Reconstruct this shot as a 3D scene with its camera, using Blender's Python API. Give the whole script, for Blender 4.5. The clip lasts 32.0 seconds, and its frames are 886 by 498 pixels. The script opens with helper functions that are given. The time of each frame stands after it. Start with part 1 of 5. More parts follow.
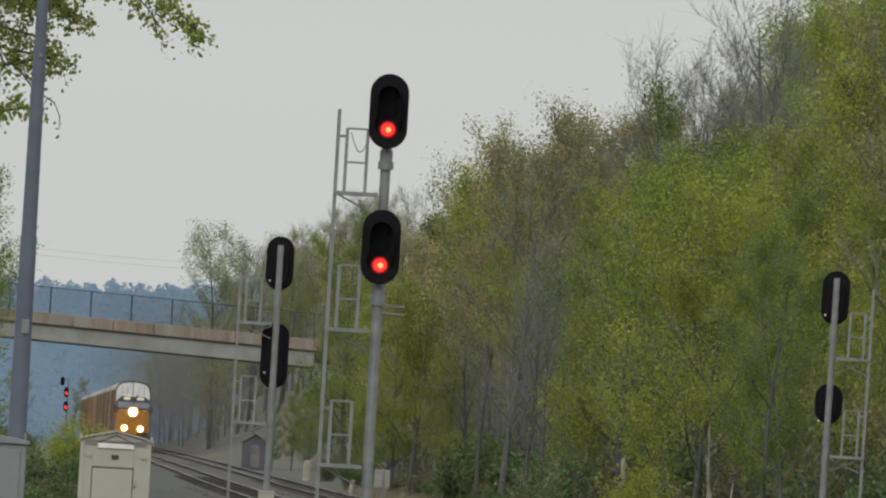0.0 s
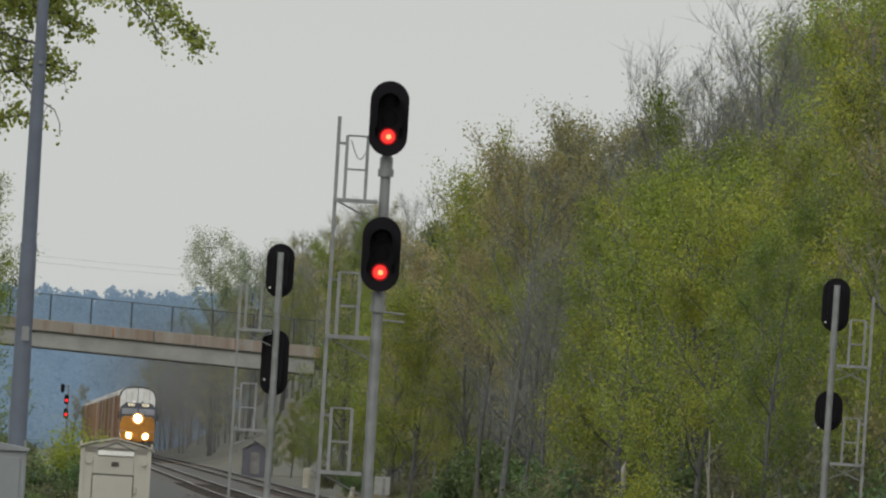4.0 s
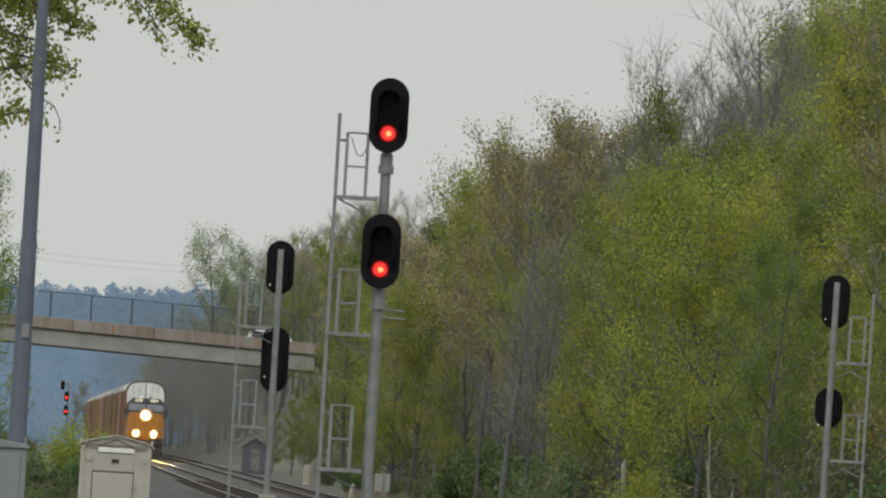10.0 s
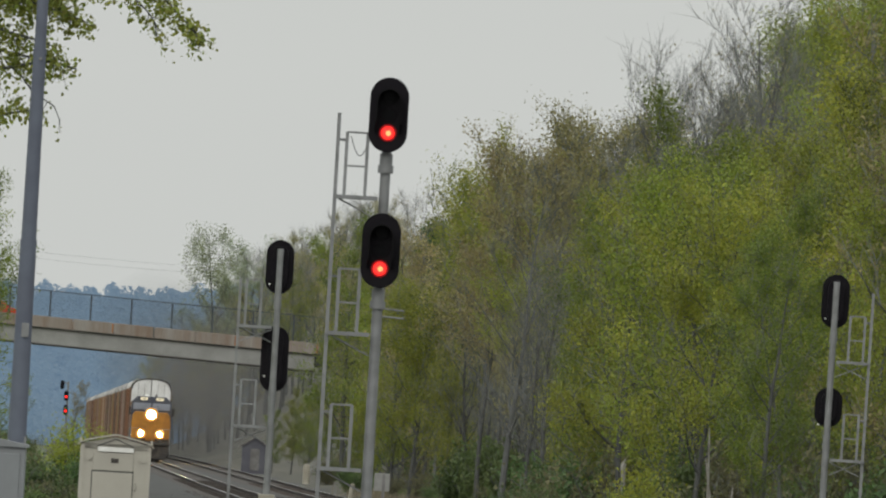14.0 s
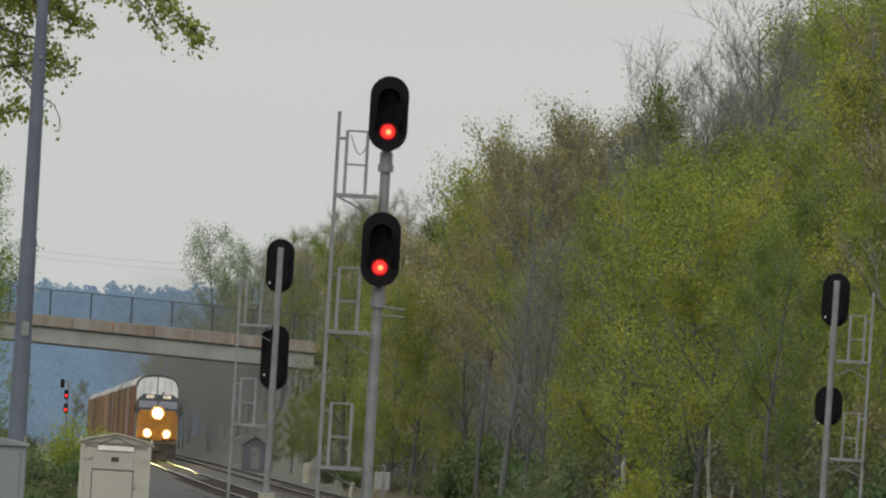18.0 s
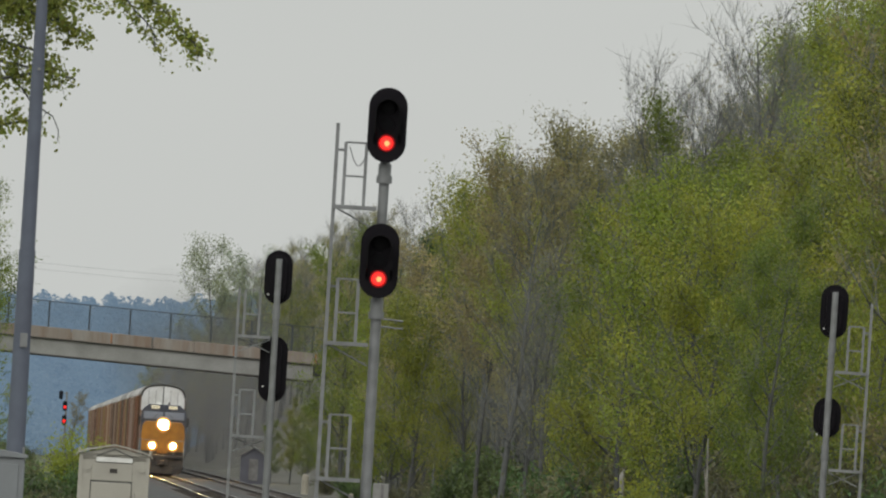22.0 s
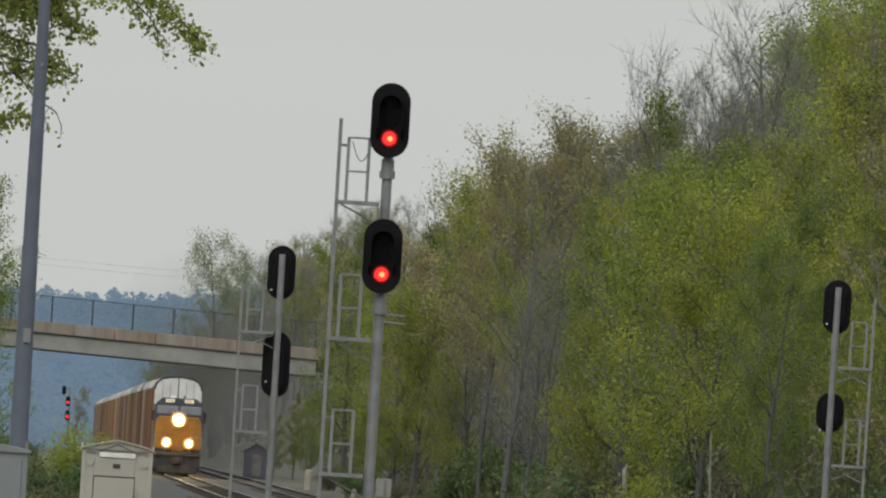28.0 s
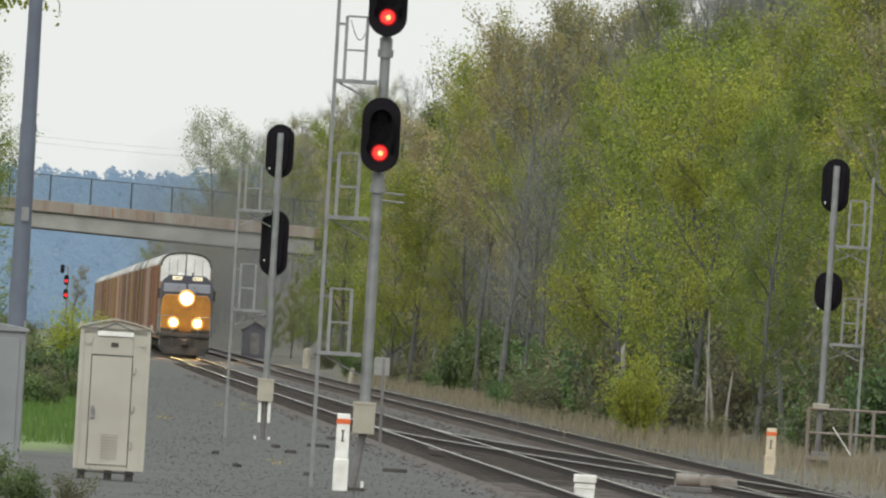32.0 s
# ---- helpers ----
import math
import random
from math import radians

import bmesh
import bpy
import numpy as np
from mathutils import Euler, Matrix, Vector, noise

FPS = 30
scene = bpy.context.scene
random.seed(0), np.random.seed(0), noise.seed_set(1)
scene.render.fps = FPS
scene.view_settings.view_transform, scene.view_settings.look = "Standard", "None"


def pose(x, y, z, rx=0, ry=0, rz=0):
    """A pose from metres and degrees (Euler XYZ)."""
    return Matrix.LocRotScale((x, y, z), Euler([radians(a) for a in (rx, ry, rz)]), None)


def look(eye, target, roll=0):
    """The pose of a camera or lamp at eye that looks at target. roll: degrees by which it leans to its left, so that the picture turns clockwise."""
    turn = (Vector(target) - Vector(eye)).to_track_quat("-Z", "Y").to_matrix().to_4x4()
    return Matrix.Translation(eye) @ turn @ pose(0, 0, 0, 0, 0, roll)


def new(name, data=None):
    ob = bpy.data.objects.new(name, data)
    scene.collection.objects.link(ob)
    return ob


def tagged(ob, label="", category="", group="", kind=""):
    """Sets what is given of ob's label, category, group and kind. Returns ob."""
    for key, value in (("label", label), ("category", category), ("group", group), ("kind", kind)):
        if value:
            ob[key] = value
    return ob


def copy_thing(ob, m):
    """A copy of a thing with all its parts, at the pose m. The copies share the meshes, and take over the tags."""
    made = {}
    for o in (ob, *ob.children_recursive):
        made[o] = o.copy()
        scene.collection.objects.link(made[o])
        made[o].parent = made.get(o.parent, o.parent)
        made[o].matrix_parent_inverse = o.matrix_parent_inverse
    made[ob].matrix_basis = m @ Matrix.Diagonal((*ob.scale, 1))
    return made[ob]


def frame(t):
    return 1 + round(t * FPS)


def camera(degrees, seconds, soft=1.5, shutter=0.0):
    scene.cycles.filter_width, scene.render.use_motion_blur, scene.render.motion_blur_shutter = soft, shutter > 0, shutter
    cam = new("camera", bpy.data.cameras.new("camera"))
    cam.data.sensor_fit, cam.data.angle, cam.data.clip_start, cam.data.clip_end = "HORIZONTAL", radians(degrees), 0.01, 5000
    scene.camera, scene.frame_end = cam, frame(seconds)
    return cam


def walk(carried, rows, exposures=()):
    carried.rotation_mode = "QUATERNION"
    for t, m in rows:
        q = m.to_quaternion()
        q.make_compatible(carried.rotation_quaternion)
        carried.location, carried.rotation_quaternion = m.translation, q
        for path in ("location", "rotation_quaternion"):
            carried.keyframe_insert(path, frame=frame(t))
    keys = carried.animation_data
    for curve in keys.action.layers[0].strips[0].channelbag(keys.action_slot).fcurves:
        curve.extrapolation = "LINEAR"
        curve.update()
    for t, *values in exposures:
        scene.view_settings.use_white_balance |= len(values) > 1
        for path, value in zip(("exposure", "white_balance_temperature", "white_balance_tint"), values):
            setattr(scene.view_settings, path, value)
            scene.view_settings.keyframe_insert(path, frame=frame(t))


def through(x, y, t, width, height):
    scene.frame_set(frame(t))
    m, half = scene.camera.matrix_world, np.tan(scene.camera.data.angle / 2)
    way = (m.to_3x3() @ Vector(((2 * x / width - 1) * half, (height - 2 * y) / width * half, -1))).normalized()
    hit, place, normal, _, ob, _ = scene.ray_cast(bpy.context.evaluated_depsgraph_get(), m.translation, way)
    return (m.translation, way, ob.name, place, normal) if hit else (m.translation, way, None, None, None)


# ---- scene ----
# ================= camera =================
LENS = 2.053
cam = camera(LENS, 32.0, soft=2.2)
UNIT = math.degrees(1 / 43750)
HOME = pose(0, 0, 2.5, 90.4557, 0, 0) @ pose(0, 0, 0, 0, 0, 3.4)
# seconds, and the camera's small swings since the start: sideways, up (in 1/43750 rad)
SWINGS = [
    (0, 0, 0), (0.5, -0.2, -0.8), (1, 3.1, -0.6), (1.5, 3.4, 2.1), (2, 3.3, 10),
    (2.5, 4.2, 10.7), (3, 3.1, 13.6), (3.5, 1.3, 12.5), (5.5, -0.6, 13.2), (6, 0.2, 8.3),
    (6.5, 1, 5.6), (7, 1.2, 5.2), (7.5, 0.8, 6), (8, 0.4, 7.5), (8.5, 0.4, 6.9),
    (9, 0.4, 7.5), (9.5, 0.4, 7.5), (10, 0.4, 7.3), (10.5, 0.4, 7.9), (11, 0.4, 8.1),
    (11.5, 0.4, 6.9), (12, 0.4, 6.5), (12.5, -0.2, 7.3), (13, 0.4, 6), (13.5, 0.2, 6.2),
    (14, -0.2, 6.3), (14.5, 0.2, 6), (16.5, 0, 5), (17, -1, 4.8), (17.5, 0.4, 3.5),
    (18, 0, 4), (18.5, -1.2, 5), (19, 1.8, 2), (19.5, -2, 5.6), (20, 1.5, 3.3),
    (20.5, 0.9, 9.4), (21, 0.3, 22), (21.5, -5.9, 25.6), (22, -2.6, 24.3), (22.5, -2, 16.6),
    (23, 3.3, 7.9), (23.5, 0.2, 0.2), (24, 0.2, 5.9), (24.5, -1.3, 9.2), (25, -1.5, 9),
    (25.5, 0.2, 1.8), (27.5, 1, 13), (28, 2.7, 16.1), (28.5, -1.1, 18), (29, -1.3, 16.2),
    (29.5, -1.3, 16.6), (30, -1.5, 17.7), (30.5, -8.1, 23.9), (31, 2.4, -2.6), (31.5, 2.6, -93.2),
    (32, -0.2, -198.6),
]

walk(cam, [(t, HOME @ pose(0, 0, 0, dy * UNIT, dx * UNIT, 0)) for t, dx, dy in SWINGS],
     exposures=[(0, 0.0), (18.0, 0.0), (21.0, -0.05), (30.9, -0.05), (31.5, 0.2), (32.0, 0.52)])

# The long lens looks down the line: along y the plan is drawn in lengths of 6.25 m.
CHAIN = 6.25


def site(x, s, z, rx=0, ry=0, rz=0):
    """A pose at x metres aside and s plan lengths down the line."""
    return pose(x, CHAIN * s, z, rx, ry, rz)


# ================= world and light =================
world = bpy.data.worlds.new("overcast_sky")
scene.world = world
world.use_nodes = True
wn, wl = world.node_tree.nodes, world.node_tree.links
bg = wn["Background"]
sky = wn.new("ShaderNodeTexSky")
sky.sky_type, sky.sun_disc = "NISHITA", False
sky.sun_elevation, sky.sun_rotation = radians(32), radians(196)
tc = wn.new("ShaderNodeTexCoord")
mp = wn.new("ShaderNodeMapping")
mp.inputs["Scale"].default_value = (2.0, 2.0, 14.0)
cloud = wn.new("ShaderNodeTexNoise")
cloud.inputs["Scale"].default_value, cloud.inputs["Detail"].default_value = 1.6, 4
ramp = wn.new("ShaderNodeValToRGB")
ramp.color_ramp.elements[0].position, ramp.color_ramp.elements[0].color = 0.3, (0.555, 0.575, 0.56, 1)
ramp.color_ramp.elements[1].position, ramp.color_ramp.elements[1].color = 0.7, (0.635, 0.65, 0.63, 1)
dim = wn.new("ShaderNodeMix")
dim.data_type, dim.blend_type = "RGBA", "MULTIPLY"
dim.inputs[0].default_value = 1.0
dim.inputs[7].default_value = (0.07, 0.07, 0.07, 1)
veil = wn.new("ShaderNodeMix")
veil.data_type = "RGBA"
veil.inputs[0].default_value = 0.94
wl.new(tc.outputs["Generated"], mp.inputs["Vector"])
wl.new(mp.outputs[0], cloud.inputs["Vector"])
wl.new(cloud.outputs["Fac"], ramp.inputs[0])
wl.new(sky.outputs[0], dim.inputs[6])
wl.new(dim.outputs[2], veil.inputs[6])
wl.new(ramp.outputs[0], veil.inputs[7])
# an overcast sky is brighter overhead than at the horizon
split, lift, dome = wn.new("ShaderNodeSeparateXYZ"), wn.new("ShaderNodeMapRange"), wn.new("ShaderNodeMix")
lift.inputs["From Min"].default_value, lift.inputs["From Max"].default_value = 0.12, 1.0
lift.inputs["To Min"].default_value, lift.inputs["To Max"].default_value = 1.0, 2.7
dome.data_type, dome.blend_type = "RGBA", "MULTIPLY"
dome.inputs[0].default_value = 1.0
wl.new(tc.outputs["Generated"], split.inputs[0])
wl.new(split.outputs["Z"], lift.inputs[0])
wl.new(veil.outputs[2], dome.inputs[6])
wl.new(lift.outputs[0], dome.inputs[7])
wl.new(dome.outputs[2], bg.inputs["Color"])
bg.inputs["Strength"].default_value = 1.0
sun_data = bpy.data.lights.new("sun", "SUN")
sun_data.energy, sun_data.angle, sun_data.color = 1.1, radians(40), (1.0, 0.97, 0.92)
sun = new("sun", sun_data)
sun.matrix_world = look((0, 0, 50), (22, 78, 0))

# ================= materials =================
def mat(name, col, rough=0.7, metal=0.0, col2=None, scale=3.0, fine=40.0, bump=0.15, spread=0.0, island=0.0, emit=None, power=0.0, spec=0.4, stretch=(1, 1, 1), grain=0.25):
    """A surface with patches at one scale, grain at another, and relief."""
    m = bpy.data.materials.new(name)
    m.use_nodes = True
    n, l = m.node_tree.nodes, m.node_tree.links
    b = n["Principled BSDF"]
    b.inputs["Roughness"].default_value, b.inputs["Metallic"].default_value = rough, metal
    b.inputs["Specular IOR Level"].default_value = spec
    co = n.new("ShaderNodeTexCoord")
    ms = n.new("ShaderNodeMapping")
    ms.inputs["Scale"].default_value = stretch
    l.new(co.outputs["Object"], ms.inputs["Vector"])
    big, small = n.new("ShaderNodeTexNoise"), n.new("ShaderNodeTexNoise")
    big.inputs["Scale"].default_value, big.inputs["Detail"].default_value = scale, 5
    small.inputs["Scale"].default_value, small.inputs["Detail"].default_value = fine, 3
    l.new(ms.outputs[0], big.inputs["Vector"])
    l.new(ms.outputs[0], small.inputs["Vector"])
    r = n.new("ShaderNodeValToRGB")
    c2 = col2 or tuple(c * 0.7 for c in col)
    r.color_ramp.elements[0].position, r.color_ramp.elements[0].color = 0.35, (*c2, 1)
    r.color_ramp.elements[1].position, r.color_ramp.elements[1].color = 0.65, (*col, 1)
    l.new(big.outputs["Fac"], r.inputs[0])
    g = n.new("ShaderNodeHueSaturation")
    v = n.new("ShaderNodeMapRange")
    v.inputs["To Min"].default_value, v.inputs["To Max"].default_value = 1 - grain, 1 + grain
    l.new(small.outputs["Fac"], v.inputs[0])
    l.new(v.outputs[0], g.inputs["Value"])
    l.new(r.outputs[0], g.inputs["Color"])
    out = g.outputs[0]
    for amount, node, socket in ((spread, "ShaderNodeObjectInfo", "Random"), (island, "ShaderNodeNewGeometry", "Random Per Island")):
        if amount:
            o = n.new(node)
            h = n.new("ShaderNodeHueSaturation")
            vv, hh = n.new("ShaderNodeMapRange"), n.new("ShaderNodeMapRange")
            vv.inputs["To Min"].default_value, vv.inputs["To Max"].default_value = 1 - amount, 1 + amount
            hh.inputs["To Min"].default_value, hh.inputs["To Max"].default_value = 0.5 - amount * 0.09, 0.5 + amount * 0.07
            twist = n.new("ShaderNodeMath")
            twist.operation = "FRACT"
            seven = n.new("ShaderNodeMath")
            seven.operation = "MULTIPLY"
            seven.inputs[1].default_value = 7.31
            l.new(o.outputs[socket], vv.inputs[0])
            l.new(o.outputs[socket], seven.inputs[0])
            l.new(seven.outputs[0], twist.inputs[0])
            l.new(twist.outputs[0], hh.inputs[0])
            l.new(vv.outputs[0], h.inputs["Value"])
            l.new(hh.outputs[0], h.inputs["Hue"])
            l.new(out, h.inputs["Color"])
            out = h.outputs[0]
    l.new(out, b.inputs["Base Color"])
    if bump:
        bp = n.new("ShaderNodeBump")
        bp.inputs["Strength"].default_value, bp.inputs["Distance"].default_value = bump, 0.02
        l.new(small.outputs["Fac"], bp.inputs["Height"])
        l.new(bp.outputs[0], b.inputs["Normal"])
    if emit:
        b.inputs["Emission Color"].default_value = (*emit, 1)
        b.inputs["Emission Strength"].default_value = power
    return m


def leaf_mat(name, col, col2, spread=0.25, island=0.3, through=0.35):
    """Leaves: two tints, each tree and each leaf a little different, letting some light through."""
    m = mat(name, col, 0.55, 0, col2, 0.5, 6.0, 0, spread, island, spec=0.25)
    n, l = m.node_tree.nodes, m.node_tree.links
    b = n["Principled BSDF"]
    t, mx = n.new("ShaderNodeBsdfTranslucent"), n.new("ShaderNodeMixShader")
    l.new(b.inputs["Base Color"].links[0].from_socket, t.inputs["Color"])
    mx.inputs[0].default_value = through
    l.new(b.outputs[0], mx.inputs[1])
    l.new(t.outputs[0], mx.inputs[2])
    l.new(mx.outputs[0], n["Material Output"].inputs["Surface"])
    return m


def glass_mat(name, tint, rough=0.05):
    m = bpy.data.materials.new(name)
    m.use_nodes = True
    b = m.node_tree.nodes["Principled BSDF"]
    b.inputs["Base Color"].default_value = (*tint, 1)
    b.inputs["Roughness"].default_value, b.inputs["Specular IOR Level"].default_value = rough, 0.8
    return m


GRAVEL = mat("gravel", (0.054, 0.055, 0.053), 0.95, 0, (0.036, 0.036, 0.034), 0.35, 14, 0.6)
def ground_mat():
    """Gravel, verge, forest floor and far slope with haze painted blue, blended by the shares kept in the ground's
    points.
    """
    m = GRAVEL
    n, l = m.node_tree.nodes, m.node_tree.links
    b = n["Principled BSDF"]
    out = b.inputs["Base Color"].links[0].from_socket
    co = n.new("ShaderNodeTexCoord")
    # the third share paints air haze as blue into the far ground
    for share, pale, deep, size in (("verge", (0.09, 0.15, 0.035), (0.11, 0.13, 0.05), 0.35), ("woodland", (0.075, 0.07, 0.055), (0.05, 0.05, 0.037), 0.3), ("haze_blue", (0.15, 0.2, 0.24), (0.12, 0.17, 0.22), 0.02)):
        at, nz, ramp2, mix = n.new("ShaderNodeAttribute"), n.new("ShaderNodeTexNoise"), n.new("ShaderNodeValToRGB"), n.new("ShaderNodeMix")
        at.attribute_name = share
        nz.inputs["Scale"].default_value, nz.inputs["Detail"].default_value = size, 8
        l.new(co.outputs["Object"], nz.inputs["Vector"])
        ramp2.color_ramp.elements[0].position, ramp2.color_ramp.elements[0].color = 0.4, (*deep, 1)
        ramp2.color_ramp.elements[1].position, ramp2.color_ramp.elements[1].color = 0.6, (*pale, 1)
        l.new(nz.outputs["Fac"], ramp2.inputs[0])
        rough_edge, add, hard = n.new("ShaderNodeTexNoise"), n.new("ShaderNodeMath"), n.new("ShaderNodeMapRange")
        rough_edge.inputs["Scale"].default_value, rough_edge.inputs["Detail"].default_value = 1.1, 6
        l.new(co.outputs["Object"], rough_edge.inputs["Vector"])
        l.new(at.outputs["Fac"], add.inputs[0])
        l.new(rough_edge.outputs["Fac"], add.inputs[1])
        hard.inputs["From Min"].default_value, hard.inputs["From Max"].default_value = 0.85, 1.1
        l.new(add.outputs[0], hard.inputs[0])
        mix.data_type = "RGBA"
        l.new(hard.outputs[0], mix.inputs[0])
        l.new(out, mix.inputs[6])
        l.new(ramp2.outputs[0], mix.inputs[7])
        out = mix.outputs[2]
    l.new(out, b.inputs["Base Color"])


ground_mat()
BALLAST = mat("ballast", (0.062, 0.053, 0.047), 0.95, 0, (0.04, 0.034, 0.03), 0.5, 16, 0.8)
RAIL_SIDE = mat("rusty_rail", (0.035, 0.025, 0.019), 0.85, 0.1, (0.02, 0.015, 0.012), 2, 60, 0.2)
RAIL_TOP = mat("polished_rail", (0.5, 0.48, 0.46), 0.1, 1.0, (0.3, 0.28, 0.26), 1.2, 9, 0)
TIE = mat("creosoted_tie", (0.06, 0.05, 0.043), 0.9, 0, (0.07, 0.06, 0.053), 2, 30, 0.5, spread=0.35)
WALKWAY_STEEL = mat("rusting_walkway_steel", (0.2, 0.185, 0.165), 0.8, 0.1, (0.15, 0.115, 0.09), 3, 40, 0.08, grain=0.1)
STEEL = mat("galvanized_steel", (0.215, 0.222, 0.222), 0.6, 0.3, (0.165, 0.17, 0.168), 4, 60, 0.03, grain=0.08)
POLE = mat("weathered_pole_steel", (0.115, 0.13, 0.165), 0.75, 0.1, (0.09, 0.1, 0.13), 1.5, 40, 0.04, grain=0.08)
BLACK = mat("black_enamel", (0.005, 0.004, 0.006), 0.5, 0, (0.007, 0.006, 0.008), 5, 50, 0.05, spec=0.1)
BLACK_IN = mat("flat_black", (0.004, 0.004, 0.004), 0.7, 0, None, 5, 50, 0.05, spec=0.15)
RED_LENS = mat("lit_red_lens", (0.5, 0.01, 0.01), 0.2, 0, None, 5, 50, 0, emit=(1.0, 0.02, 0.015), power=2.2)
RED_CORE = mat("lit_red_core", (0.8, 0.1, 0.05), 0.2, 0, None, 5, 50, 0, emit=(1.0, 0.2, 0.07), power=3.0)
DARK_LENS = mat("dark_lens", (0.004, 0.004, 0.005), 0.3, 0, None, 5, 50, 0, spec=0.08)
BOX_BEIGE = mat("weathered_beige_paint", (0.34, 0.32, 0.26), 0.6, 0, (0.26, 0.24, 0.19), 2, 40, 0.05, grain=0.08)
CABINET = mat("offwhite_cabinet_paint", (0.365, 0.35, 0.295), 0.5, 0, (0.31, 0.295, 0.25), 1.2, 30, 0.03, grain=0.05)
CAB_DARK = mat("dark_seam_and_shade", (0.1, 0.1, 0.09), 0.7)
GREYBOX = mat("grey_cabinet_paint", (0.2, 0.215, 0.22), 0.55, 0, (0.16, 0.17, 0.175), 1.2, 30, 0.03, grain=0.05)
WHITE = mat("white_post_paint", (0.72, 0.72, 0.68), 0.6, 0, (0.55, 0.54, 0.5), 4, 40, 0.05, grain=0.08)
CREAM = mat("dirty_cream_paint", (0.52, 0.45, 0.33), 0.6, 0, (0.4, 0.34, 0.25), 4, 40, 0.05, grain=0.08)
ORANGE = mat("orange_band", (0.62, 0.13, 0.035), 0.6, 0, (0.5, 0.1, 0.03), 4, 40, 0.05)
CONCRETE = mat("pale_concrete", (0.25, 0.25, 0.238), 0.85, 0, (0.19, 0.188, 0.178), 0.5, 12, 0.3)
RUST_CONC = mat("rust_stained_concrete", (0.225, 0.208, 0.187), 0.85, 0, (0.175, 0.128, 0.096), 1.1, 12, 0.2, stretch=(1, 1, 0.1))
RUST = mat("orange_rust", (0.36, 0.15, 0.04), 0.9, 0, (0.22, 0.09, 0.04), 2, 20, 0.3)
ASPHALT = mat("asphalt", (0.055, 0.055, 0.055), 0.9, 0, (0.04, 0.04, 0.04), 0.4, 25, 0.4)
FENCE = mat("dull_fence_steel", (0.05, 0.058, 0.065), 0.7, 0.4, (0.07, 0.08, 0.09), 2, 20, 0.1)
BARK = mat("grey_bark", (0.1, 0.103, 0.1), 0.95, 0, (0.065, 0.067, 0.065), 1.5, 25, 0.6, spread=0.3)
BARK_PALE = mat("pale_bark", (0.3, 0.29, 0.26), 0.9, 0, (0.15, 0.14, 0.12), 1.5, 20, 0.5)
TWIG = mat("grey_twigs", (0.16, 0.166, 0.155), 0.95, 0, (0.11, 0.115, 0.11), 1, 12, 0, spread=0.2)
LEAF_YELLOW = leaf_mat("young_yellow_green_leaves", (0.245, 0.285, 0.04), (0.145, 0.178, 0.032), island=0.2, through=0.32)
LEAF_GREEN = leaf_mat("fresh_green_leaves", (0.17, 0.205, 0.03), (0.092, 0.122, 0.027), island=0.18, through=0.32)
LEAF_OLIVE = leaf_mat("olive_buds", (0.31, 0.28, 0.115), (0.215, 0.195, 0.09), island=0.2, through=0.32)
LEAF_BRUSH = leaf_mat("dull_brush_leaves", (0.16, 0.158, 0.07), (0.105, 0.108, 0.058), island=0.2, through=0.3)
# shade under the trees is put into this darker leaf green
LEAF_SHADE = leaf_mat("shade_darkened_leaves", (0.11, 0.165, 0.05), (0.07, 0.112, 0.042), island=0.2, through=0.3)
LEAF_GRASS = leaf_mat("verge_grass", (0.1, 0.175, 0.04), (0.065, 0.12, 0.03), spread=0, island=0.25, through=0.35)
# greyed leaf colour holds the haze over the trees beyond the bridge
LEAF_HAZED = leaf_mat("haze_paled_leaves", (0.22, 0.255, 0.14), (0.16, 0.19, 0.11), island=0.15, through=0.35)
LEAF_DARK = leaf_mat("dark_needles", (0.05, 0.1, 0.05), (0.03, 0.065, 0.035), through=0.2)
LEAF_NEAR = leaf_mat("spring_maple_leaves", (0.25, 0.305, 0.07), (0.16, 0.2, 0.05), through=0.58)
LEAF_BRIGHT = leaf_mat("bright_shrub_leaves", (0.31, 0.35, 0.052), (0.23, 0.27, 0.042), spread=0.1, island=0.2, through=0.5)
# air haze is painted in here: a blue leaf tint plus a glow
HAZED_WOODS = leaf_mat("haze_tinted_woods", (0.11, 0.15, 0.17), (0.09, 0.13, 0.16), island=0.02, spread=0.02, through=0.5)
HAZED_WOODS.node_tree.nodes["Principled BSDF"].inputs["Emission Color"].default_value = (0.3, 0.46, 0.68, 1)
HAZED_WOODS.node_tree.nodes["Principled BSDF"].inputs["Emission Strength"].default_value = 0.47
DRY_GRASS = leaf_mat("dry_reeds", (0.24, 0.21, 0.145), (0.17, 0.15, 0.1), spread=0, island=0.2, through=0.3)
LOCO_YELLOW = mat("loco_yellow_paint", (0.35, 0.15, 0.013), 0.5, 0, (0.24, 0.1, 0.012), 1.5, 20, 0.03)
LOCO_BLUE = mat("loco_dark_blue_paint", (0.04, 0.045, 0.065), 0.5, 0, (0.055, 0.058, 0.07), 1.5, 20, 0.03)
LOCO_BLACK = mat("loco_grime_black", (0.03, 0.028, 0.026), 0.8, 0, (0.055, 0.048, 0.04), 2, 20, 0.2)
LOCO_GREY = mat("loco_dusty_grey", (0.16, 0.155, 0.15), 0.7, 0, (0.1, 0.095, 0.09), 2, 20, 0.2)
# pale tint holds the sky reflection of the locomotive's windshields
WINDSHIELD = glass_mat("windshield_glass", (0.2, 0.22, 0.26), 0.08)
NUMBER_LIT = mat("lit_number_board", (0.7, 0.66, 0.5), 0.5, 0, None, 5, 50, 0, emit=(1, 0.85, 0.55), power=0.5)
